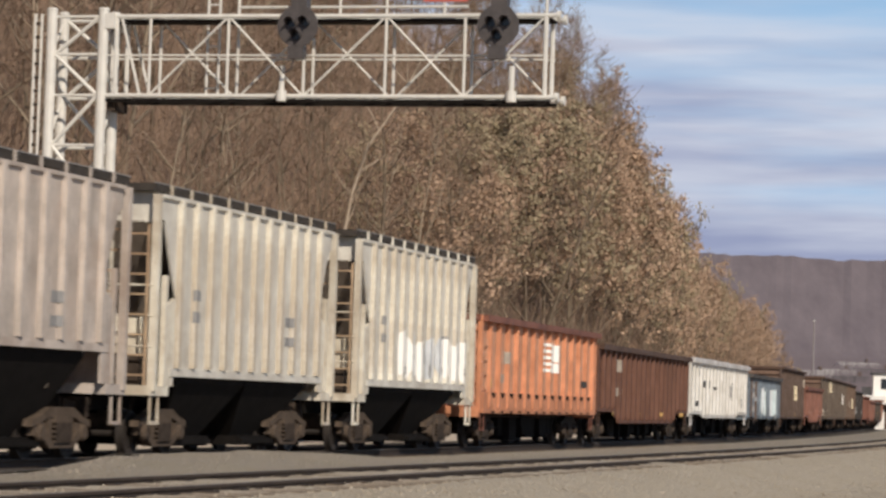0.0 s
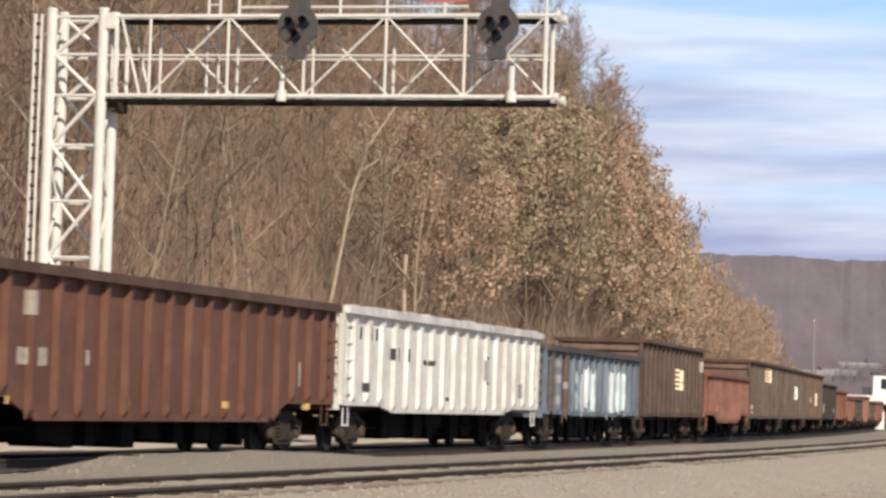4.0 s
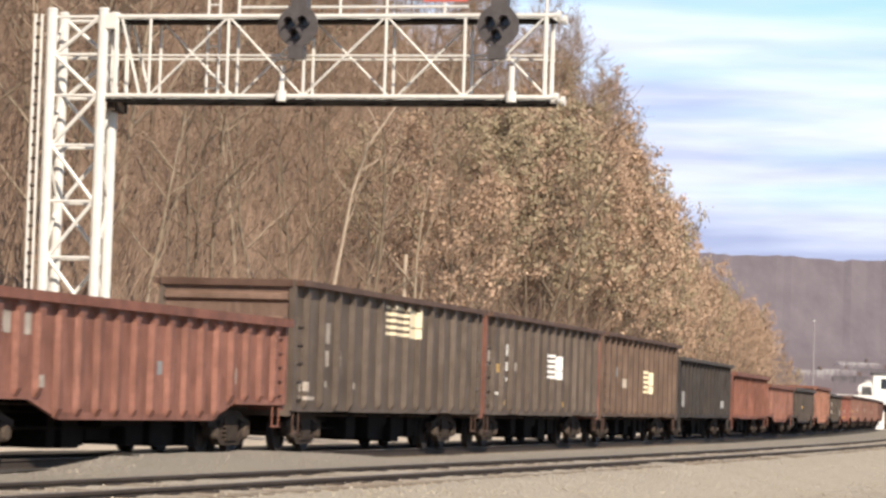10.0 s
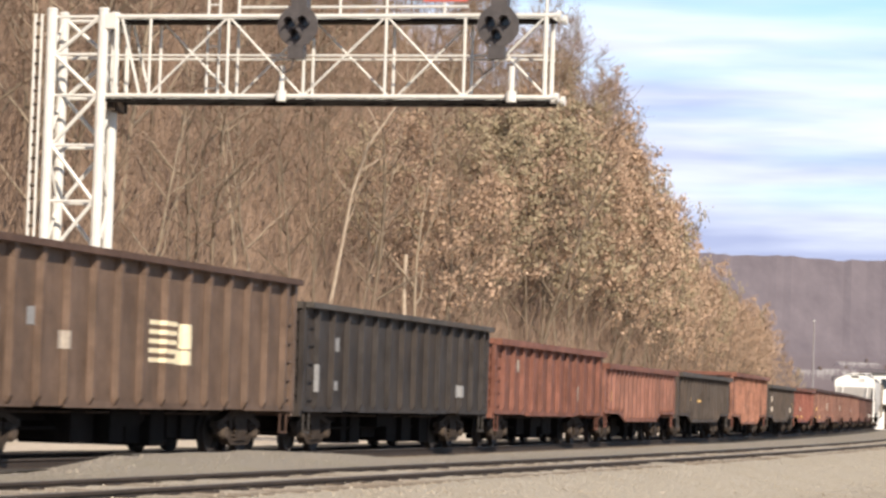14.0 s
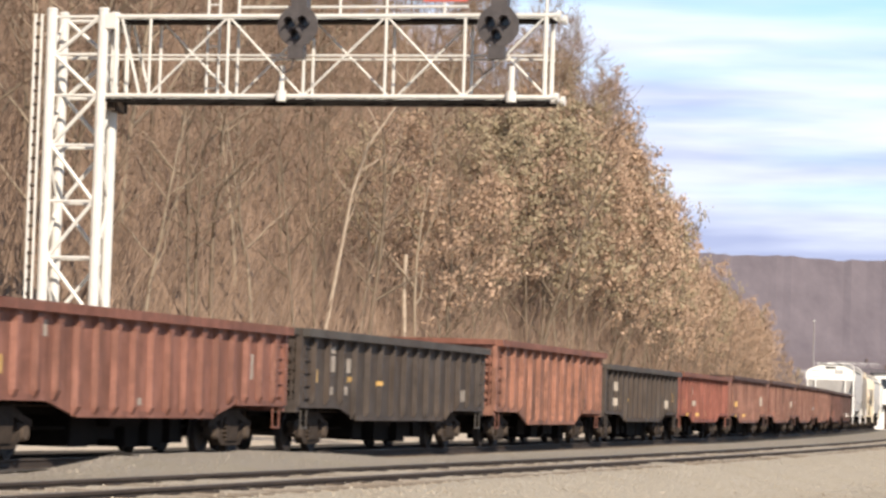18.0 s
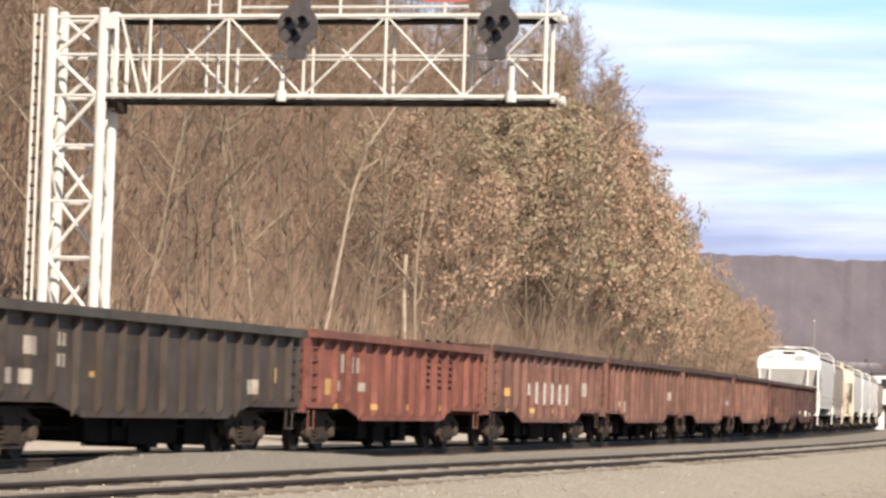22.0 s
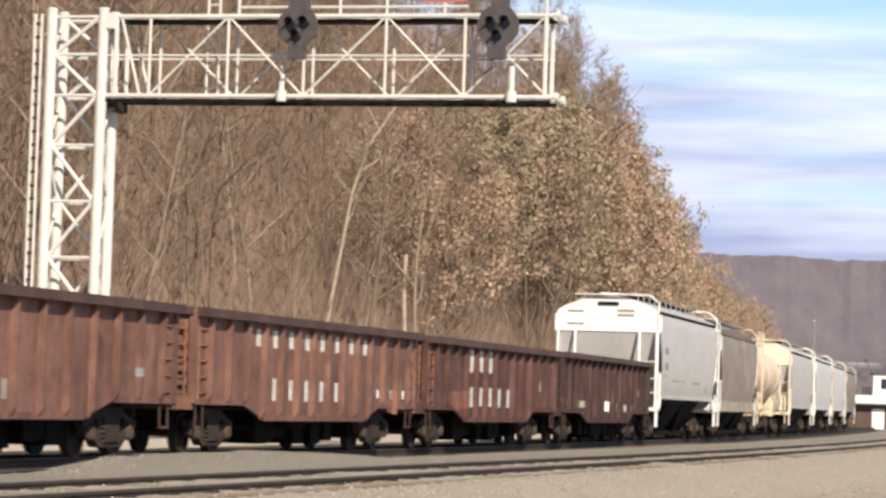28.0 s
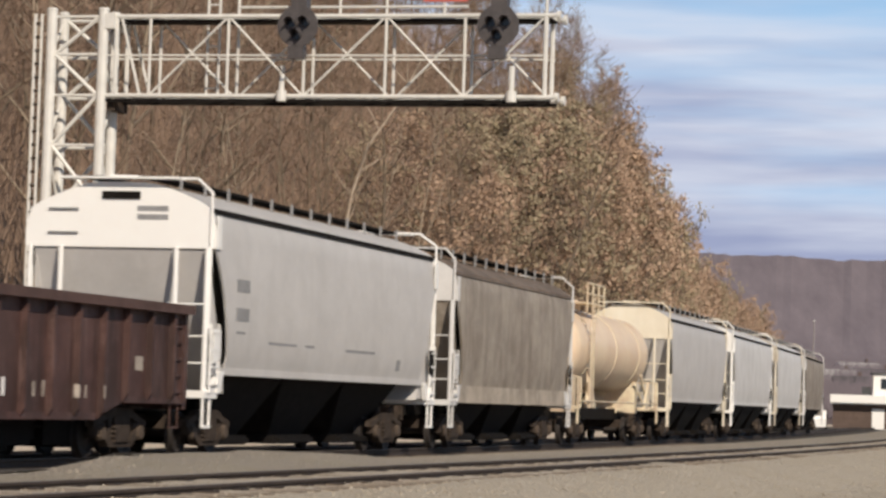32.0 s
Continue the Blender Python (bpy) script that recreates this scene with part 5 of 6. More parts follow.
        g.add([(x, -ya, zb), (x + w, -ya, zb), (x + w, -yb, zt), (x, -yb, zt), (x, -ya + 0.012, zb), (x + w, -ya + 0.012, zb), (x + w, -yb + 0.012, zt), (x, -yb + 0.012, zt)],
              [(0, 1, 2, 3), (7, 6, 5, 4), (0, 4, 5, 1), (1, 5, 6, 2), (2, 6, 7, 3), (3, 7, 4, 0)])
        part(m[5], g, m[4], car, "stencilled lettering reduced to a bar")
    if band:
        for i, (z, w) in enumerate(((eave + 0.02, 0.62), (eave - 0.14, 0.62))):
            part("end_lettering", Solid().box(-a - 0.068, -a - 0.062, -0.95, -0.95 + w, z - 0.05, z + 0.05), GREYMARK, car, "stencilled lettering reduced to bars")
        part("end_vent", Solid().box(-a - 0.1, -a - 0.055, -0.38, 0.38, eave + 0.2, eave + 0.34), DARK, car, "dark latch bracket under the roof ridge")
        for z in (eave - 0.45, eave - 0.0):
            part("end_grab", Solid().tube((-a - 0.1, 0.85, z), (-a - 0.1, 1.45, z), 0.02), GREYMARK, car)
    return car


def tank_car(label, L, shell, trim):
    car = thing("tank_car", label, "railway car", "tank cars")
    r, cz, a = 1.3, 3.04, L / 2 - 0.55
    prof = [(0.0, -a), (0.5, -a + 0.05), (0.95, -a + 0.18), (1.17, -a + 0.4), (r, -a + 0.8), (r, -a + 0.9), (r, -0.5), (r, a - 0.9), (r, a - 0.8), (1.17, a - 0.4), (0.95, a - 0.18), (0.5, a - 0.05), (0.0, a)]
    part("tank", Solid().lathe(prof, 40, "x", (0, 0, cz)), shell, car, "cream painted round tank", smooth=True)
    for x in (-a + 2.6, 0, a - 2.6):
        part("tank_band", Solid().lathe([(r + 0.002, x - 0.04), (r + 0.02, x - 0.035), (r + 0.02, x + 0.035), (r + 0.002, x + 0.04)], 40, "x", (0, 0, cz)), trim, car)
    part("dome", Solid().lathe([(0.62, 0), (0.62, 0.28), (0.5, 0.36), (0, 0.38)], 20, "z", (-3.2, 0, cz + r - 0.08)), shell, car)
    part("platform", Solid().box(-4.7, -1.7, -1.15, -0.55, cz + r + 0.12, cz + r + 0.17).box(-4.7, -1.7, 0.55, 1.15, cz + r + 0.12, cz + r + 0.17), trim, car)
    for y in (-1.12, 1.12):
        rl = part("platform_rail", Solid().tube((-4.7, y, cz + r + 0.78), (-1.7, y, cz + r + 0.78), 0.035).tube((-4.7, y, cz + r + 0.45), (-1.7, y, cz + r + 0.45), 0.03), trim, car, "cream pipe railing")
        for x in (-4.7, -3.7, -2.7, -1.7):
            part("rail_post", Solid().tube((x, y, cz + r - 0.2), (x, y, cz + r + 0.78), 0.03), trim, rl)
    part("side_ladder", ladder_solid(3.4, 0.42, 10), trim, car, at=pose(-5.2, -r - 0.12, 1.3))
    for sg in (-1, 1):
        x = sg * (L / 2 - 1.9)
        part("saddle", Solid().box(x - 0.3, x + 0.3, -1.0, 1.0, 1.0, 2.1), trim, car)
        part("saddle_strut", Solid().tube((x + sg * 0.1, -1.42, 1.2), (x - sg * 0.8, -1.28, 2.35), 0.05).tube((x - sg * 0.7, -1.42, 1.2), (x - sg * 1.5, -1.2, 2.0), 0.045), trim, car, "slanting cream brace under the tank")
        part("bolster_web", Solid().prism([(0, 1.15), (1.0, 1.15), (0.15, 2.1), (0, 2.1)] if sg < 0 else [(-1.0, 1.15), (0, 1.15), (0, 2.1), (-0.15, 2.1)], -1.5, -1.42), trim, car, at=pose(x + sg * -0.1, 0, 0))
        part("stub_sill", Solid().box(min(x - sg * 1.2, sg * L / 2), max(x - sg * 1.2, sg * L / 2), -0.3, 0.3, 0.8, 1.2), trim, car)
        part("end_platform", Solid().box(min(sg * (L / 2 - 0.35), sg * L / 2), max(sg * (L / 2 - 0.35), sg * L / 2), -1.5, 1.5, 1.1, 1.2), trim, car)
        for y in (-1.46, 1.46):
            part("end_post", Solid().tube((sg * (L / 2 - 0.1), y, 0.65), (sg * (L / 2 - 0.1), y, 2.1), 0.04).tube((sg * (L / 2 - 0.55), y, 1.15), (sg * (L / 2 - 0.55), y, 2.1), 0.035), trim, car)
        part("end_rail", Solid().tube((sg * (L / 2 - 0.1), -1.46, 2.1), (sg * (L / 2 - 0.1), 1.46, 2.1), 0.03), trim, car)
        part("side_handrail", Solid().tube((0, -1.5, 1.35), (sg * (L / 2 - 0.4), -1.5, 1.35), 0.03), trim, car)
    running_gear(car, L, 1.9, 0.98, False)
    part("bottom_outlet", Solid().lathe([(0.2, 0.0), (0.2, 0.5), (0.35, 0.62)], 12, "z", (0, 0, 1.0)), DARK, car)
    return car


PALEMARK = plain("worn_white_lettering", (0.72, 0.68, 0.63), 0.8, 0, 5, 0.3)
P_HOP = paint("hopper_cream", (0.70, 0.665, 0.60), (0.26, 0.19, 0.13), 0.22, 0.16, seed=1, calm=0.5)
P_HOP2 = paint("hopper_pinkish_grey", (0.52, 0.46, 0.415), (0.30, 0.17, 0.10), 0.35, 0.3, seed=41, calm=0.4)
# weathered hopper paint darkened to hold the shade of the end recess
P_ENDSHADE = paint("hopper_end_shade", (0.24, 0.205, 0.175), (0.12, 0.085, 0.06), 0.4, 0.4, seed=45)
P_RUSTCREAM = paint("rusty_cream", (0.50, 0.37, 0.25), (0.22, 0.12, 0.07), 0.5, 0.4, seed=46)
P_HOPE = paint("hopper_edge_cream", (0.80, 0.71, 0.58), (0.32, 0.22, 0.13), 0.3, 0.4, seed=2)
P_ORANGE = paint("orange_faded", (0.64, 0.33, 0.21), (0.40, 0.29, 0.22), 0.4, 0.16, seed=3, calm=0.5)
P_ORANGE_RIB = paint("orange_bright", (0.66, 0.28, 0.15), (0.42, 0.2, 0.12), 0.3, 0.2, seed=4)
P_BROWN = paint("brown_oxide", (0.148, 0.068, 0.045), (0.09, 0.05, 0.04), 0.25, 0.14, seed=5, calm=0.55)
P_WHITE = paint("dirty_white", (0.74, 0.715, 0.66), (0.28, 0.2, 0.14), 0.15, 0.16, seed=6, calm=0.5)
P_BLUE = paint("faded_blue", (0.165, 0.205, 0.25), (0.12, 0.10, 0.09), 0.4, 0.4, seed=7)
P_COAL1 = paint("coal_brown", (0.102, 0.067, 0.053), (0.13, 0.088, 0.066), 0.3, 0.3, seed=8)
P_RED = paint("faded_red", (0.255, 0.112, 0.08), (0.14, 0.068, 0.05), 0.45, 0.5, seed=9)
P_COAL2 = paint("coal_grey", (0.115, 0.088, 0.069), (0.12, 0.085, 0.06), 0.35, 0.3, seed=10)
P_ENDBROWN = paint("coal_end_brown", (0.20, 0.128, 0.095), (0.12, 0.075, 0.055), 0.35, 0.35, seed=48)
P_COAL3 = paint("coal_tan", (0.14, 0.09, 0.063), (0.1, 0.075, 0.06), 0.35, 0.3, seed=12)
P_BLACK = paint("faded_black", (0.036, 0.030, 0.028), (0.10, 0.07, 0.05), 0.25, 0.3, seed=13)
P_RED2 = paint("brick_red", (0.215, 0.087, 0.06), (0.11, 0.055, 0.042), 0.5, 0.6, seed=14)
P_SLATE = paint("slate_grey", (0.064, 0.051, 0.044), (0.12, 0.08, 0.055), 0.3, 0.35, seed=16)
P_RUST = paint("rusty_orange", (0.33, 0.155, 0.105), (0.075, 0.048, 0.04), 0.72, 0.8, seed=17)
P_OX1 = paint("oxide_red", (0.25, 0.09, 0.066), (0.12, 0.055, 0.042), 0.4, 0.45, seed=19)
P_OX2 = paint("rust_brown", (0.22, 0.11, 0.083), (0.10, 0.06, 0.05), 0.5, 0.6, seed=20)
P_OX3 = paint("dark_rust", (0.125, 0.058, 0.047), (0.06, 0.036, 0.03), 0.45, 0.6, seed=25)
P_OX4 = paint("blackened_rust", (0.082, 0.04, 0.034), (0.045, 0.03, 0.026), 0.45, 0.8, seed=47)
CH_BROWN = paint("chord_brown", (0.105, 0.06, 0.042), (0.07, 0.042, 0.032), 0.5, 0.2, seed=30)
CH_RED = paint("chord_red", (0.22, 0.09, 0.062), (0.11, 0.055, 0.042), 0.5, 0.35, seed=33)
CH_OX = paint("chord_oxide", (0.092, 0.05, 0.04), (0.06, 0.035, 0.03), 0.5, 0.3, seed=34)
CH_GREY = paint("chord_grey", (0.07, 0.062, 0.055), (0.10, 0.065, 0.045), 0.4, 0.2, seed=31)
CH_WHITE = paint("chord_frosty", (0.70, 0.68, 0.68), (0.25, 0.18, 0.14), 0.35, 0.2, seed=32)
P_GREYH = paint("hopper_grey", (0.56, 0.542, 0.525), (0.36, 0.33, 0.30), 0.08, 0.07, 0.5, seed=26, calm=0.85)
P_TANH = paint("hopper_dusty", (0.34, 0.295, 0.245), (0.17, 0.125, 0.09), 0.35, 0.42, seed=27, calm=0.5)
P_TANSILL = paint("hopper_sill_dust", (0.44, 0.38, 0.31), (0.2, 0.15, 0.11), 0.2, 0.25, seed=42)
P_TANROOF = paint("hopper_roof_grime", (0.20, 0.155, 0.12), (0.12, 0.085, 0.06), 0.4, 0.4, seed=43)
P_CREAM = paint("tank_cream", (0.85, 0.645, 0.46), (0.55, 0.38, 0.25), 0.1, 0.08, 0.45, seed=28, calm=0.8)
P_CREAMEND = paint("hopper_end_cream", (0.86, 0.78, 0.62), (0.5, 0.38, 0.25), 0.1, 0.1, 0.5, seed=44, calm=0.8)
P_LGREY = paint("hopper_light_grey", (0.68, 0.67, 0.655), (0.36, 0.32, 0.28), 0.1, 0.1, 0.5, seed=29, calm=0.8)

# front and rear ends along the line at the clip's start
TRAIN = []


def couple(car, s0, s1, over=0.0):
    for ob in car.children:
        if over and ob.name.split(".")[0] not in ("truck", "coupler", "brake_hose", "centre_sill"):
            ob.matrix_basis = Matrix.Translation((0, over, 0)) @ ob.matrix_basis
    car.matrix_basis = line_pose((s0 + s1) / 2)
    k = len(TRAIN)
    for ob in car.children_recursive:
        ob.color = (k * 0.618 % 1, k * 0.377 % 1, k * 0.271 % 1, 1)
    TRAIN.append((car, (s0 + s1) / 2))


def hop_marks(extra=()):
    return [(7.6, 0.3, 2.6, 2.8, GREYMARK, "lettering"), (7.6, 0.3, 2.2, 2.4, GREYMARK, "lettering"), (2.0, 0.5, 2.9, 3.1, GREYMARK, "lettering"), (2.0, 0.5, 2.5, 2.7, GREYMARK, "lettering"), *extra]


def scrawl(a, b, z0, z1, mats, line, seed, n=5):
    """Sprayed letters: pale uneven strokes side by side, broken by dark outlines and slanting gaps."""
    rng, out = random.Random(seed), []
    w = (b - a) / n
    for i in range(n):
        x = a + w * i
        top = z1 - (z1 - z0) * rng.uniform(0, 0.16)
        out.append((x + 0.04 * w, w * rng.uniform(0.82, 1.0), z0 + (z1 - z0) * rng.uniform(0, 0.1), top, rng.choice(mats), "graffiti"))
        out.append((x + w * rng.uniform(0.35, 0.55), w * 0.16, z0 + (z1 - z0) * rng.uniform(0.0, 0.1), z0 + (z1 - z0) * rng.uniform(0.3, 0.45), line, "graffiti"))
        out.append((x + w * rng.uniform(0.1, 0.5), w * rng.uniform(0.3, 0.5), z0 + (z1 - z0) * rng.uniform(0.45, 0.62), z0 + (z1 - z0) * rng.uniform(0.64, 0.72), line, "graffiti"))
        if rng.random() < 0.6:
            out.append((x + w * 0.9, w * 0.13, z0 + (z1 - z0) * rng.uniform(0.1, 0.3), top - 0.1, line, "graffiti"))
    return out


SILVER = plain("silver_spray", (0.60, 0.63, 0.66), 0.5, 0.0, 2, 0.25)
PALE_AQUA = plain("pale_aqua_spray", (0.58, 0.68, 0.70), 0.6, 0.0, 2, 0.22)
couple(ribbed_hopper("cream-grey ribbed covered hopper with stained sides", 10.9, P_HOP2, P_HOP2, hop_marks(), z0=1.98), 40.4, 51.3)
couple(ribbed_hopper("cream ribbed covered hopper streaked with rust", 10.9, P_HOP, P_HOPE, hop_marks()), 52.5, 63.4)
couple(ribbed_hopper("cream ribbed covered hopper with silver graffiti", 10.9, P_HOP, P_HOPE, hop_marks(scrawl(3.6, 9.9, 1.66, 2.8, (WHITE, SILVER, WHITE), GREYMARK, 3, 13))), 65.0, 76.0)
couple(gondola("gondola_car", "faded orange high-sided gondola with a white emblem", 15.9, 3.5, 0.93, 0.93, 14, P_ORANGE, CH_RED,
               stripes(7.4, 2.6, 2.15, 2.98, WHITE, 5) + letters(1.9, 2.25, 0.34, 2, FADED, 0.45, 0.4) + letters(1.9, 1.75, 0.24, 2, FADED, 0.3, 0.3) +
               [(0.7, 0.5, 1.6, 1.85, YELLOW, "reflector"), (13.7, 0.3, 1.75, 1.95, BLACKMARK, "lettering")] + letters(10.9, 2.25, 0.14, 3, FADED, 0.3, 0.7),
               shelf=1.48, rib_paint=P_ORANGE_RIB, post=P_ORANGE_RIB), 76.9, 92.8)
couple(gondola("gondola_car", "long brown gondola with a fish-belly sill", 20.0, 3.2, 1.06, 0.68, 19, P_BROWN, CH_BROWN,
               letters(3.6, 2.35, 0.4, 1, FADED, 0.3) + letters(3.4, 1.55, 0.3, 2, FADED, 0.35, 0.5) + letters(6.2, 1.6, 0.25, 2, FADED, 0.2, 0.6) + letters(17.3, 1.4, 0.5, 2, FADED, 0.12, 0.3) +
               reflectors(20, 0.92) + [(2.2, 0.28, 1.65, 1.95, YELLOW, "reflector")]), 93.3, 113.3)
couple(gondola("gondola_car", "dirty white ribbed gondola with a frosted top edge", 19.7, 3.22, 1.05, 0.9, 17, P_WHITE, CH_WHITE,
               letters(1.3, 2.5, 0.3, 3, BLACKMARK, 0.16, 0.5) + letters(3.9, 2.1, 0.3, 3, BLACKMARK, 0.14, 0.5) + letters(6.9, 2.05, 0.12, 2, BLACKMARK, 0.35, 0.12) + [(13.1, 0.12, 1.78, 2.3, GREYMARK, "lettering"), (13.34, 0.12, 1.78, 2.3, GREYMARK, "lettering"), (13.16, 0.26, 2.32, 2.4, BLACKMARK, "lettering"), (13.16, 0.26, 1.66, 1.74, BLACKMARK, "lettering")] +
               [(17.3, 0.35, 1.35, 1.75, GREYMARK, "lettering"), (1.6, 0.3, 1.35, 1.55, BLACKMARK, "lettering"), (9.2, 0.3, 1.2, 1.3, BLACKMARK, "lettering")], rib_w=0.26, rib_d=0.09, crust=6), 114.0, 133.7)
couple(gondola("gondola_car", "faded blue gondola with large white graffiti", 16.0, 2.95, 0.94, 0.9, 14, P_BLUE, CH_GREY,
               [(0.15, 0.95, 0.98, 2.78, P_COAL1, "patch"), (2.5, 0.75, 0.98, 2.78, P_COAL1, "patch"), (1.35, 0.8, 1.85, 2.1, GREYMARK, "graffiti"), (1.3, 0.9, 1.2, 1.45, GREYMARK, "graffiti"), (1.2, 1.0, 2.3, 2.5, GREYMARK, "graffiti"), (2.6, 0.4, 1.7, 1.9, GREYMARK, "graffiti")] +
               scrawl(4.3, 8.2, 0.97, 2.35, (SILVER, PALE_AQUA, PALE_AQUA), P_BLUE, 5, 5) + scrawl(9.7, 13.7, 0.97, 2.5, (SILVER, PALEMARK, PALE_AQUA), P_BLUE, 8, 6),
               rib_w=0.2, rib_d=0.09), 134.9, 150.9)
couple(gondola("coal_gondola", "dark brown high coal gondola with a gold emblem", 15.9, 3.6, 0.92, 0.92, 14, P_COAL1, CH_BROWN,
               stripes(8.15, 1.75, 1.93, 2.7, GOLD, 5) + letters(2.2, 2.2, 0.6, 2, FADED, 0.25, 0.7) + reflectors(15.9, 1.1, 3) + [(1.3, 0.3, 1.35, 1.6, YELLOW, "reflector"), (15.0, 0.25, 2.7, 3.1, FADED, "lettering")], end_paint=P_ENDBROWN), 151.8, 167.7)
couple(gondola("gondola_car", "faded red low gondola with close ribs", 15.8, 2.76, 1.02, 0.7, 18, P_RED, CH_RED,
               letters(1.9, 2.05, 0.35, 2, FADED, 0.3, 0.5) + letters(3.2, 1.2, 0.2, 1, FADED, 0.3) + letters(8.6, 1.5, 0.25, 1, GREYMARK, 0.3) + letters(12.6, 1.4, 0.3, 1, FADED, 0.2), rib_w=0.22, rib_d=0.1), 168.9, 184.7)
couple(gondola("coal_gondola", "dark grey high coal gondola with a pale striped emblem", 16.1, 3.6, 0.9, 0.9, 14, P_COAL2, CH_BROWN,
               stripes(7.0, 3.1, 2.68, 3.36, GOLD, 5) + letters(2.2, 2.35, 0.42, 1, FADED, 0.4) + letters(2.2, 1.85, 0.35, 2, FADED, 0.35, 0.5) + letters(2.2, 1.4, 0.14, 3, FADED, 0.25, 0.7) +
               [(0.5, 0.4, 1.3, 1.5, FADED, "lettering"), (0.5, 1.1, 1.12, 1.2, FADED, "lettering")], end_paint=P_ENDBROWN), 185.3, 201.4)
couple(gondola("coal_gondola", "dark grey coal gondola with a white block emblem", 16.1, 3.6, 0.9, 0.9, 14, P_COAL2, CH_BROWN,
               stripes(7.9, 2.0, 1.97, 2.66, WHITE, 5) + [(0.15, 0.42, 2.2, 2.65, FADED, "lettering"), (1.42, 0.34, 2.02, 2.26, YELLOW, "reflector"), (2.55, 0.26, 2.5, 2.8, PALEMARK, "lettering"), (2.55, 0.26, 2.08, 2.34, PALEMARK, "lettering"), (2.6, 0.2, 1.8, 1.9, PALEMARK, "lettering"), (3.7, 0.24, 2.1, 2.32, FADED, "lettering"), (1.35, 0.4, 1.42, 1.5, PALEMARK, "lettering")] + reflectors(16.1, 1.15), end_paint=P_RED, post=P_RED), 202.0, 218.1)
couple(gondola("coal_gondola", "brown-grey coal gondola with a cream block emblem", 16.1, 3.6, 0.9, 0.9, 14, P_COAL3, CH_BROWN,
               stripes(8.0, 2.15, 1.72, 2.48, GOLD, 5) + letters(1.2, 2.0, 0.5, 1, GREYMARK, 0.3) + letters(2.6, 2.2, 0.3, 1, GREYMARK, 0.3) + letters(0.8, 1.15, 0.1, 1, FADED, 0.6) + letters(3.9, 1.85, 0.3, 1, FADED, 0.25)), 218.9, 234.9)
couple(gondola("coal_gondola", "weathered black gondola of middling height", 16.2, 3.18, 0.9, 0.9, 14, P_BLACK, CH_GREY,
               letters(0.7, 1.3, 0.6, 1, GREYMARK, 0.1) + letters(2.3, 2.2, 0.3, 2, GREYMARK, 0.3, 0.5) + letters(2.3, 1.35, 0.2, 2, GREYMARK, 0.25, 0.6) + letters(13, 1.3, 0.3, 2, GREYMARK, 0.2, 0.4), rib_w=0.08), 235.7, 251.9)
couple(gondola("gondola_car", "brick-red high gondola with worn paint", 15.3, 2.93, 0.92, 0.88, 12, P_RED2, CH_RED,
               letters(2.2, 2.1, 0.3, 3, FADED, 0.25, 0.35) + letters(11.2, 1.35, 0.45, 2, FADED, 0.1, 0.3) + letters(13.5, 2.1, 0.3, 1, FADED, 0.2), rib_w=0.08), 252.9, 268.2)
couple(gondola("gondola_car", "faded red low gondola with wavy ribs", 15.1, 2.6, 1.0, 0.74, 17, P_RED, CH_RED,
               [(0.8, 0.4, 1.4, 1.7, YELLOW, "reflector")] + letters(2.6, 2.05, 0.25, 1, FADED, 0.3) + letters(13.0, 1.5, 0.5, 1, FADED, 0.15) + letters(7, 0.95, 0.12, 1, FADED, 0.2), rib_w=0.2, rib_d=0.1), 268.9, 284.0)
couple(gondola("gondola_car", "slate-grey low gondola with pale stencils", 16.0, 2.62, 0.98, 0.72, 15, P_SLATE, CH_GREY,
               letters(2.1, 1.75, 0.35, 1, FADED, 0.4) + letters(2.1, 2.15, 0.15, 1, FADED, 0.4) + letters(3.4, 1.75, 0.3, 1, FADED, 0.3) + letters(2.2, 1.25, 0.18, 2, FADED, 0.2, 0.9) +
               [(0.9, 0.35, 1.5, 1.78, YELLOW, "reflector"), (3.5, 0.3, 1.55, 1.66, YELLOW, "reflector"), (5.8, 0.3, 1.5, 1.6, YELLOW, "reflector"), (9.3, 0.2, 1.4, 1.5, YELLOW, "reflector")] + letters(13.6, 1.2, 0.28, 2, FADED, 0.2, 0.1), rib_w=0.08), 285.1, 301.1)
couple(gondola("gondola_car", "rust-orange high gondola blotched with dark wear", 15.2, 2.9, 0.98, 0.64, 13, P_RUST, CH_RED,
               letters(2.0, 2.1, 0.35, 2, P_RED, 0.3, 0.25) + [(7.8, 0.18, 0.72, 1.3, FADED, "lettering"), (8.9, 0.3, 1.95, 2.2, FADED, "lettering")], ladder=P_RED, end_ribs=6, rib_w=0.08), 302.6, 317.8)
couple(gondola("gondola_car", "slate-grey low gondola with worn numbers", 15.7, 2.58, 0.98, 0.74, 15, P_SLATE, CH_GREY,
               letters(1.7, 1.72, 0.3, 3, FADED, 0.1, 0.1) + letters(2.9, 1.9, 0.22, 3, FADED, 0.1, 0.1) + letters(2.9, 1.55, 0.22, 3, FADED, 0.1, 0.1) + letters(1.0, 1.25, 0.25, 2, FADED, 0.25, 0.3) + [(13.9, 0.3, 1.45, 1.75, YELLOW, "reflector"), (4.5, 0.2, 1.4, 1.5, YELLOW, "reflector")] + letters(12.6, 1.2, 0.3, 1, FADED, 0.3), rib_w=0.08), 318.7, 334.4)
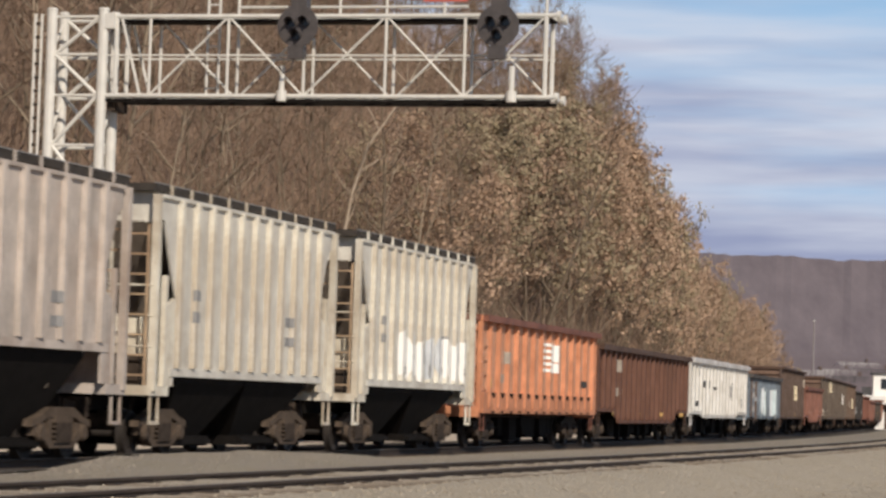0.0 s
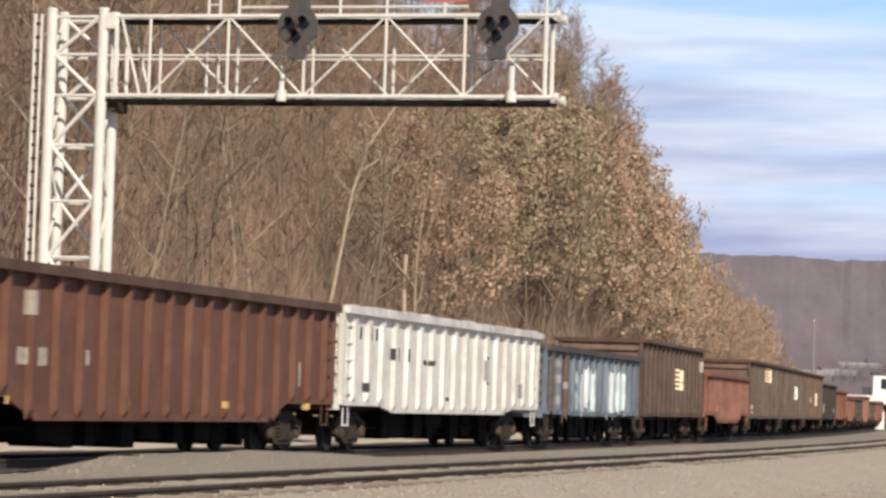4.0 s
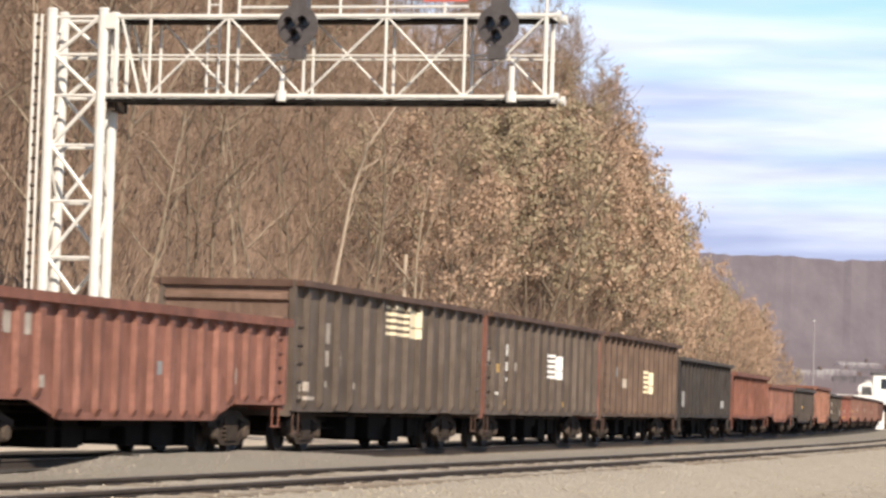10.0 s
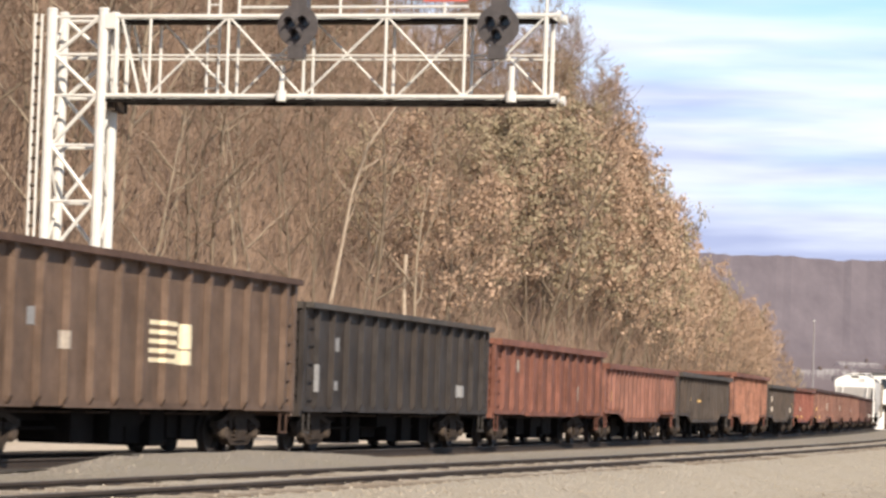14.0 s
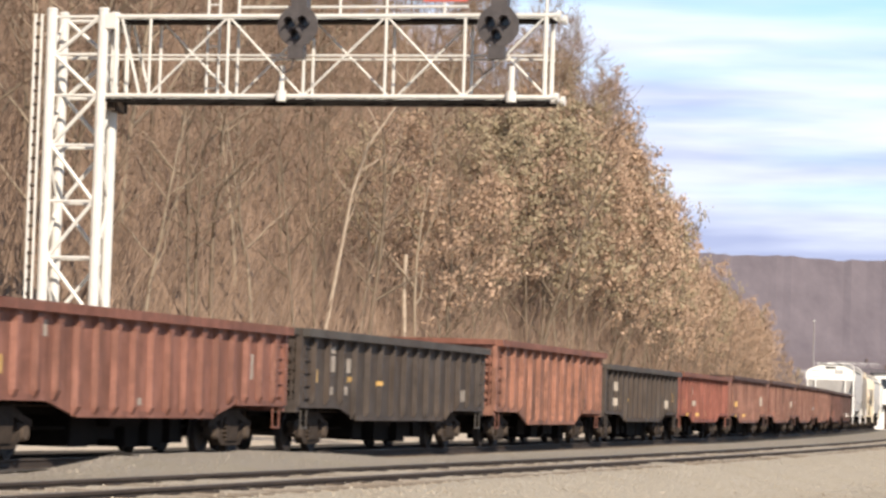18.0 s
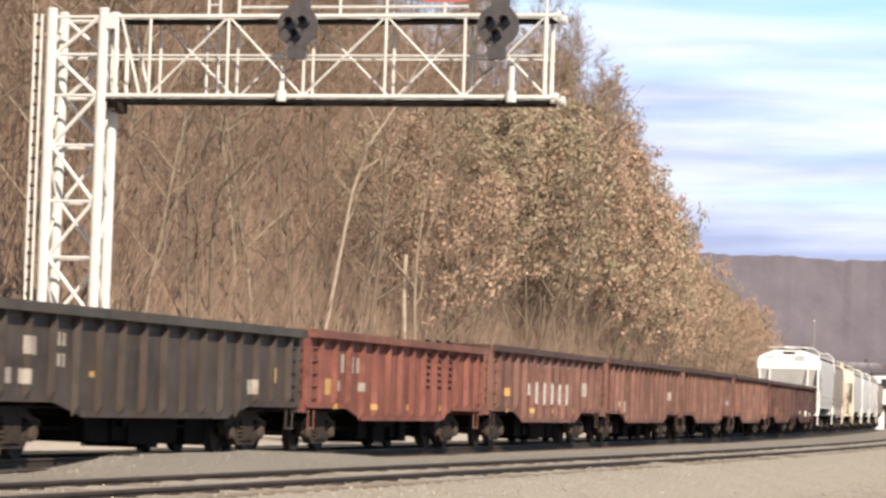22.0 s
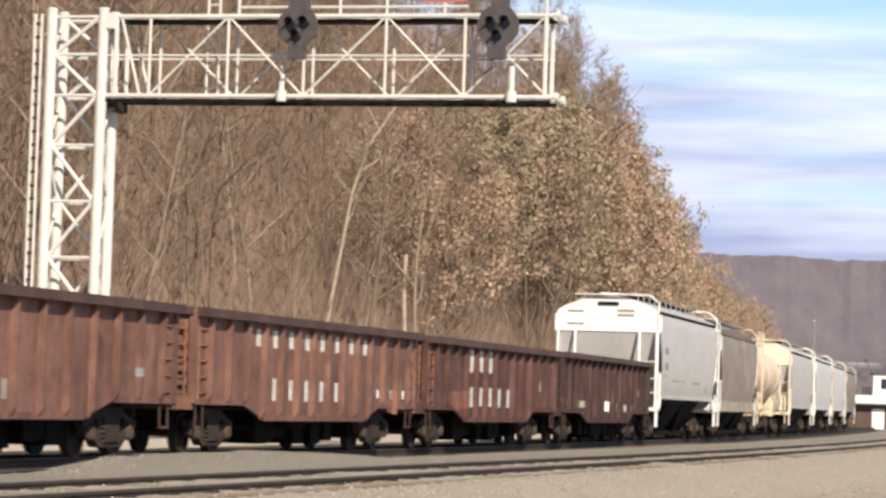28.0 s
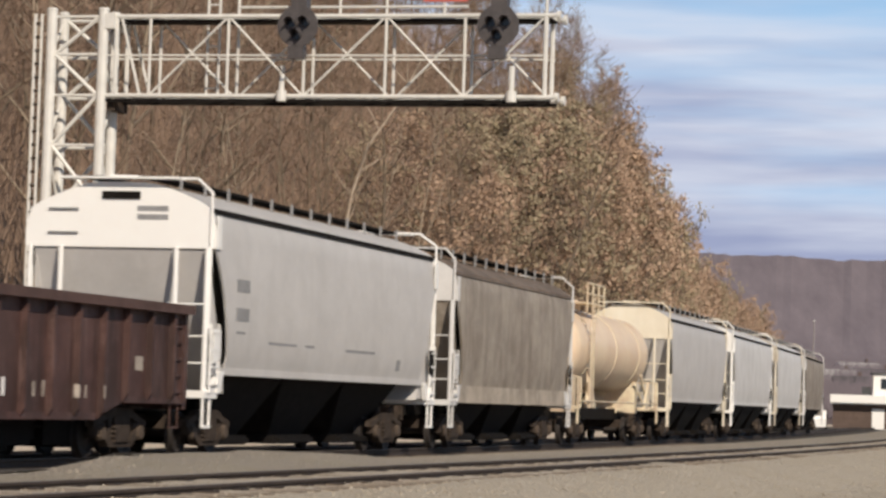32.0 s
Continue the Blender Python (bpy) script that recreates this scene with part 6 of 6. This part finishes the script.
couple(gondola("gondola_car", "oxide-red low gondola with rows of louvre slots", 15.3, 2.62, 0.98, 0.72, 14, P_OX1, CH_RED,
               letters(1.9, 1.75, 0.4, 2, FADED, 0.2, 0.35) + letters(3.2, 1.75, 0.35, 2, FADED, 0.2, 0.25) + letters(2.2, 1.35, 0.2, 3, FADED, 0.2, 0.6) +
               [(1.3, 0.4, 1.25, 1.6, YELLOW, "reflector")] + reflectors(15.3, 0.95, 5), slots=(9.2, 11.8), rib_w=0.08), 335.1, 350.4)
couple(gondola("gondola_car", "rust-brown gondola with large worn white numbers", 15.8, 2.75, 1.0, 0.7, 14, P_OX2, CH_OX,
               in_bays(15.8, 14, 3, 1, 1.45, 0.32, PALEMARK, 0.26) + in_bays(15.8, 14, 4, 5, 1.2, 0.62, PALEMARK, 0.3) + in_bays(15.8, 14, 3, 7, 2.3, 0.14, FADED, 0.14) + [(1.7, 0.28, 1.4, 1.62, YELLOW, "reflector"), (12.7, 0.2, 1.5, 1.9, FADED, "lettering")] + reflectors(15.8, 0.95, 5), ladder=P_RUST, rib_w=0.08), 351.5, 367.3)
couple(gondola("gondola_car", "rust-brown gondola with faint red patches", 16.2, 2.78, 1.0, 0.7, 15, P_OX2, CH_OX,
               in_bays(16.2, 15, 1, 2, 1.05, 0.34, PALEMARK, 0.34) + [(2.2, 1.4, 1.0, 1.25, P_RED, "patch"), (13.2, 0.2, 1.5, 1.8, FADED, "lettering")], ladder=P_OX1, rib_w=0.08), 368.4, 384.6)
couple(gondola("gondola_car", "dusty rust-brown gondola with a dark stain", 15.5, 2.8, 1.0, 0.7, 14, P_OX2, CH_OX,
               in_bays(15.5, 14, 3, 4, 1.0, 0.32, FADED, 0.2) + [(11.6, 0.5, 1.4, 2.2, P_OX3, "patch"), (0.9, 0.3, 2.3, 2.5, FADED, "lettering"), (13.6, 0.3, 1.45, 1.6, GREYMARK, "lettering")], ladder=P_RUST, rib_w=0.08), 385.7, 401.2)
couple(gondola("gondola_car", "rust-brown gondola with a broken row of white letters", 15.4, 2.8, 1.0, 0.7, 14, P_OX2, CH_OX,
               in_bays(15.4, 14, 2, 8, 2.16, 0.34, PALEMARK, 0.26) + in_bays(15.4, 14, 3, 5, 1.1, 0.42, PALEMARK, 0.22) + in_bays(15.4, 14, 10, 3, 1.2, 0.2, WHITE, 0.16) + [(13.1, 0.5, 0.9, 1.4, P_RED, "patch")], ladder=P_RUST, rib_w=0.08), 402.2, 417.6)
couple(gondola("gondola_car", "dark rust-brown gondola with white lettering", 15.4, 2.78, 1.0, 0.7, 14, P_OX3, CH_OX,
               in_bays(15.4, 14, 3, 3, 1.98, 0.56, PALEMARK, 0.34) + in_bays(15.4, 14, 3, 5, 1.08, 0.5, PALEMARK, 0.28) + [(2.4, 1.8, 1.0, 1.45, P_RED, "patch"), (12.9, 0.35, 1.55, 1.85, FADED, "lettering")], ladder=P_RUST, rib_w=0.08), 418.7, 434.1)
couple(gondola("gondola_car", "very dark rusted gondola with pale scuffs", 15.8, 2.8, 1.0, 0.7, 14, P_OX4, CH_OX,
               letters(7.2, 1.05, 0.3, 3, WHITE, 0.12, 0.16) + letters(8.6, 1.05, 0.26, 4, FADED, 0.08, 0.3) + letters(10.6, 1.05, 0.22, 3, FADED, 0.06, 0.5) + letters(2.4, 1.15, 0.2, 4, FADED, 0.12, 0.3) + [(13.4, 0.35, 1.55, 1.8, FADED, "lettering")], rib_w=0.08), 435.1, 450.9)
couple(smooth_hopper("smooth grey covered hopper with white end walls", 16.5, P_GREYH, WHITE,
                     [(1.5, 0.75, 3.15, 3.4, GREYMARK, "lettering"), (1.5, 0.75, 2.6, 2.85, GREYMARK, "lettering"), (1.6, 0.5, 2.35, 2.4, GREYMARK, "lettering"), (3.6, 1.8, 2.2, 2.25, GREYMARK, "lettering"), (6.0, 0.6, 2.2, 2.25, GREYMARK, "lettering"),
                      (8.9, 2.2, 2.18, 2.24, GREYMARK, "lettering"), (13.0, 0.3, 1.85, 2.1, GREYMARK, "lettering")], eave=4.62, band=True, half=1.92, z0=1.68), 451.25, 467.9, 0.16)
couple(smooth_hopper("dusty tan-grey covered hopper streaked with dirt", 15.3, P_TANH, P_LGREY, [(3, 0.8, 1.3, 1.38, GREYMARK, "lettering")], 4.45, sill_paint=P_TANSILL, roof_paint=P_TANROOF), 470.1, 485.4)
couple(tank_car("cream tank car with pipe railings", 15.6, P_CREAM, paint("tank_trim", (0.80, 0.62, 0.45), (0.45, 0.32, 0.22), 0.25, 0.2, seed=40)), 486.6, 502.2)
couple(smooth_hopper("pale grey covered hopper with cream end walls", 17.4, P_GREYH, P_CREAMEND, [], 4.5), 504.4, 521.8)
couple(smooth_hopper("light grey covered hopper with white ends", 18.2, P_LGREY, WHITE, [], 4.5), 524.1, 542.3)
couple(smooth_hopper("cream-grey covered hopper with dark end gaps", 17.0, P_LGREY, P_HOPE, [], 4.5), 544.7, 561.7)
couple(smooth_hopper("tan covered hopper at the end of the train", 18.0, P_TANH, P_LGREY, [], 4.45), 564.2, 582.2)

# ---- the valley beyond ----
FARSOIL = plain("valley_slope", (0.13, 0.092, 0.088), 1.0, 0, 0.15, 0.3, 0.0)
BRICK = plain("brown_brick", (0.12, 0.085, 0.07), 0.9, 0, 3, 0.25, 0.2)
ROOF = plain("dark_roof", (0.06, 0.06, 0.065), 0.8, 0, 3, 0.2, 0.2)
GLASS = plain("dark_window", (0.03, 0.035, 0.04), 0.15, 0, 3, 0.1, 0.0)


def bearing(px, dist, z=0.0):
    """World place at that depth and sideways reach."""
    return Vector((px * dist, dist, z))


def slope_z(y):
    return float(np.interp(y, [380, 460, 700, 1000, 1400], [-0.62, 2.0, 11, 17, 12]))


sv, sf = [], []
ys, xs = np.linspace(380, 1400, 40), np.linspace(20, 700, 40)
for y in ys:
    for x in xs:
        sv.append((x, y, slope_z(y) + 0.5 * noise.noise((x * 0.03, y * 0.03, 1)) - 0.6))
for j in range(39):
    for i in range(39):
        sf.append((j * 40 + i, j * 40 + i + 1, (j + 1) * 40 + i + 1, (j + 1) * 40 + i))
sm = bpy.data.meshes.new("valley_slope")
sm.from_pydata(sv, [], sf)
sm.materials.append(FARSOIL)
tagged(new("valley_slope", sm), "far reddish-brown slope behind the railway", "slope", kind="structure")


def depot():
    t = thing("depot_building", "low brown-brick depot with a white canopy roof", "building", at=pose(0.1395 * 300, 300, -0.62, 0, 0, -8))
    part("wall", Solid().box(0, 16, 0, 8, 0, 3.0), BRICK, t, "brown brick wall")
    part("canopy", Solid().box(-0.3, 16.3, -1.2, 8.3, 3.15, 4.0).box(-0.2, 16.2, -1.0, 8.2, 3.0, 3.15), WHITE, t, "white flat canopy roof")
    part("doorway", Solid().box(4.1, 5.4, -0.06, 0.02, 0.0, 2.6), WHITE, t, "white door panel")
    part("crate", Solid().box(1.8, 2.6, -1.0, -0.1, 0.0, 0.7), BRICK, t)
    up = part("upper_storey", Solid().box(4.2, 15, 1.0, 7, 4.0, 6.3), WHITE, t, "white upper storey")
    for i in range(4):
        part("window", Solid().box(5.0 + i * 2.4, 6.4 + i * 2.4, 0.94, 1.02, 4.7, 5.8), GLASS, up)
    part("roof", Solid().box(3.9, 15.3, 0.7, 7.3, 6.3, 6.45), ROOF, t)
    part("roof_unit", Solid().box(3.0, 4.0, 1.5, 2.5, 4.0, 4.9), ROOF, t, "dark rooftop unit")


depot()


def house(px, dist, w, wall, roof_mat, label):
    y = dist
    z = slope_z(y) - 0.4
    t = thing("house", label, "house", "far houses across the valley", at=pose(px * dist, dist, z, 0, 0, random.Random(int(px * 1e4)).uniform(-20, 20)))
    part("wall", Solid().box(-w / 2, w / 2, -3, 3, -1.0, 2.8), wall, t)
    part("roof", Solid().add([(-w / 2 - 0.4, -3.4, 2.7), (w / 2 + 0.4, -3.4, 2.7), (w / 2 + 0.4, 3.4, 2.7), (-w / 2 - 0.4, 3.4, 2.7), (-w / 2 - 0.4, 0, 4.6), (w / 2 + 0.4, 0, 4.6)],
                             [(0, 1, 5, 4), (2, 3, 4, 5), (0, 4, 3), (1, 2, 5), (3, 2, 1, 0)]), roof_mat, t)
    for i in (-1, 1):
        part("window", Solid().box(i * w / 4 - 0.5, i * w / 4 + 0.5, -3.05, -2.98, 0.9, 2.0), GLASS, t)
    part("chimney", Solid().box(w / 4, w / 4 + 0.6, 0.6, 1.2, 3.4, 5.4), BRICK, t)


PALE = plain("pale_siding", (0.36, 0.345, 0.345), 0.8, 0, 2, 0.1, 0.1)
for px, dist, w, wall, rf in ((0.1318, 560, 7, PALE, PALE), (0.1405, 575, 7, BRICK, PALE), (0.148, 660, 10, PALE, PALE), (0.1535, 590, 9, PALE, ROOF), (0.1455, 520, 6, BRICK, ROOF)):
    house(px, dist, w, wall, rf, "small %s house on the far slope" % ("pale-roofed" if rf == PALE else "dark-roofed"))


def utility_pole(px, dist, h):
    t = thing("utility_pole", "tall pale wooden utility pole beside the line", "utility pole", at=pose(px * dist, dist, -0.62))
    part("pole", Solid().tube((0, 0, -0.3), (0, 0, h), 0.10, 0.06, 8), plain("weathered_wood", (0.30, 0.28, 0.29), 0.9, 0, 4, 0.2), t)
    part("pole_cap", Solid().tube((0, 0, h), (0, 0, h + 0.1), 0.13, 0.05, 8), GALV, t)


utility_pole(0.1322, 255, 10.2)


def parked_van():
    t = thing("parked_van", "small white van parked beyond the end of the train", "van", at=pose(0.1338 * 236, 236, -0.2, 0, 0, 8))
    body = part("body", Solid().prism([(-0.0, 0.35), (3.9, 0.35), (3.9, 1.75), (1.1, 1.75), (0.75, 1.05), (0.0, 0.95)], -0.8, 0.8), WHITE, t)
    body.matrix_basis = pose(0, 0, 0, 0, 0, 75)
    part("windscreen", Solid().box(-0.62, 0.62, -0.02, 0.02, 0, 0.62), GLASS, t, at=pose(-0.1, 0.9, 1.1, -28, 0, -15))
    for a in (0.7, 3.1):
        for b in (-0.78, 0.78):
            part("wheel", Solid().tube((a, b - 0.1, 0.32), (a, b + 0.1, 0.32), 0.32, None, 14), DARK, body)


parked_van()


def far_trees():
    rng = random.Random(21)
    v, f = [], []
    for _ in range(4200):
        y = rng.uniform(430, 900)
        x = y * rng.uniform(0.118, 0.19)
        z = slope_z(y) - 0.6
        h = rng.uniform(3.5, 7.5)
        for _k in range(7):
            bx, by, bz = x + rng.gauss(0, 0.3 * h * 0.4), y + rng.gauss(0, 0.8), z + h * rng.uniform(0.0, 0.35)
            tx, ty, tz = bx + rng.gauss(0, 0.5), by, z + h * rng.uniform(0.6, 1.0)
            k = len(v)
            v += [(bx - 0.09, by, bz), (bx + 0.09, by, bz), (bx, by + 0.12, bz), (tx, ty, tz)]
            f += [(k, k + 1, k + 3), (k + 1, k + 2, k + 3), (k + 2, k, k + 3)]
    me = bpy.data.meshes.new("far_trees")
    me.from_pydata(v, [], f)
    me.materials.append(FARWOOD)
    tagged(new("far_trees", me), "bare brown trees scattered over the far slope, tinted with painted haze", "trees", kind="stuff")


far_trees()

# ---- the train runs ----
SPEED, DRAG = 12.49972, -0.00657


def run(t):
    return SPEED * t + 0.5 * DRAG * t * t


def motions():
    for car, s in TRAIN:
        walk(car, [(t, line_pose(s - run(t))) for t in range(33)])
    turned = {}
    for w, bx in WHEELS:
        if bx not in turned:
            walk(w, [(k / FPS, pose(bx, 0, 0.42) @ Matrix.Rotation(-run(k / FPS) / 0.42, 4, "Y")) for k in range(961)])
            turned[bx] = (w.animation_data.action, w.animation_data.action_slot)
        else:
            w.rotation_mode = "QUATERNION"
            w.animation_data_create()
            w.animation_data.action, w.animation_data.action_slot = turned[bx]


motions()
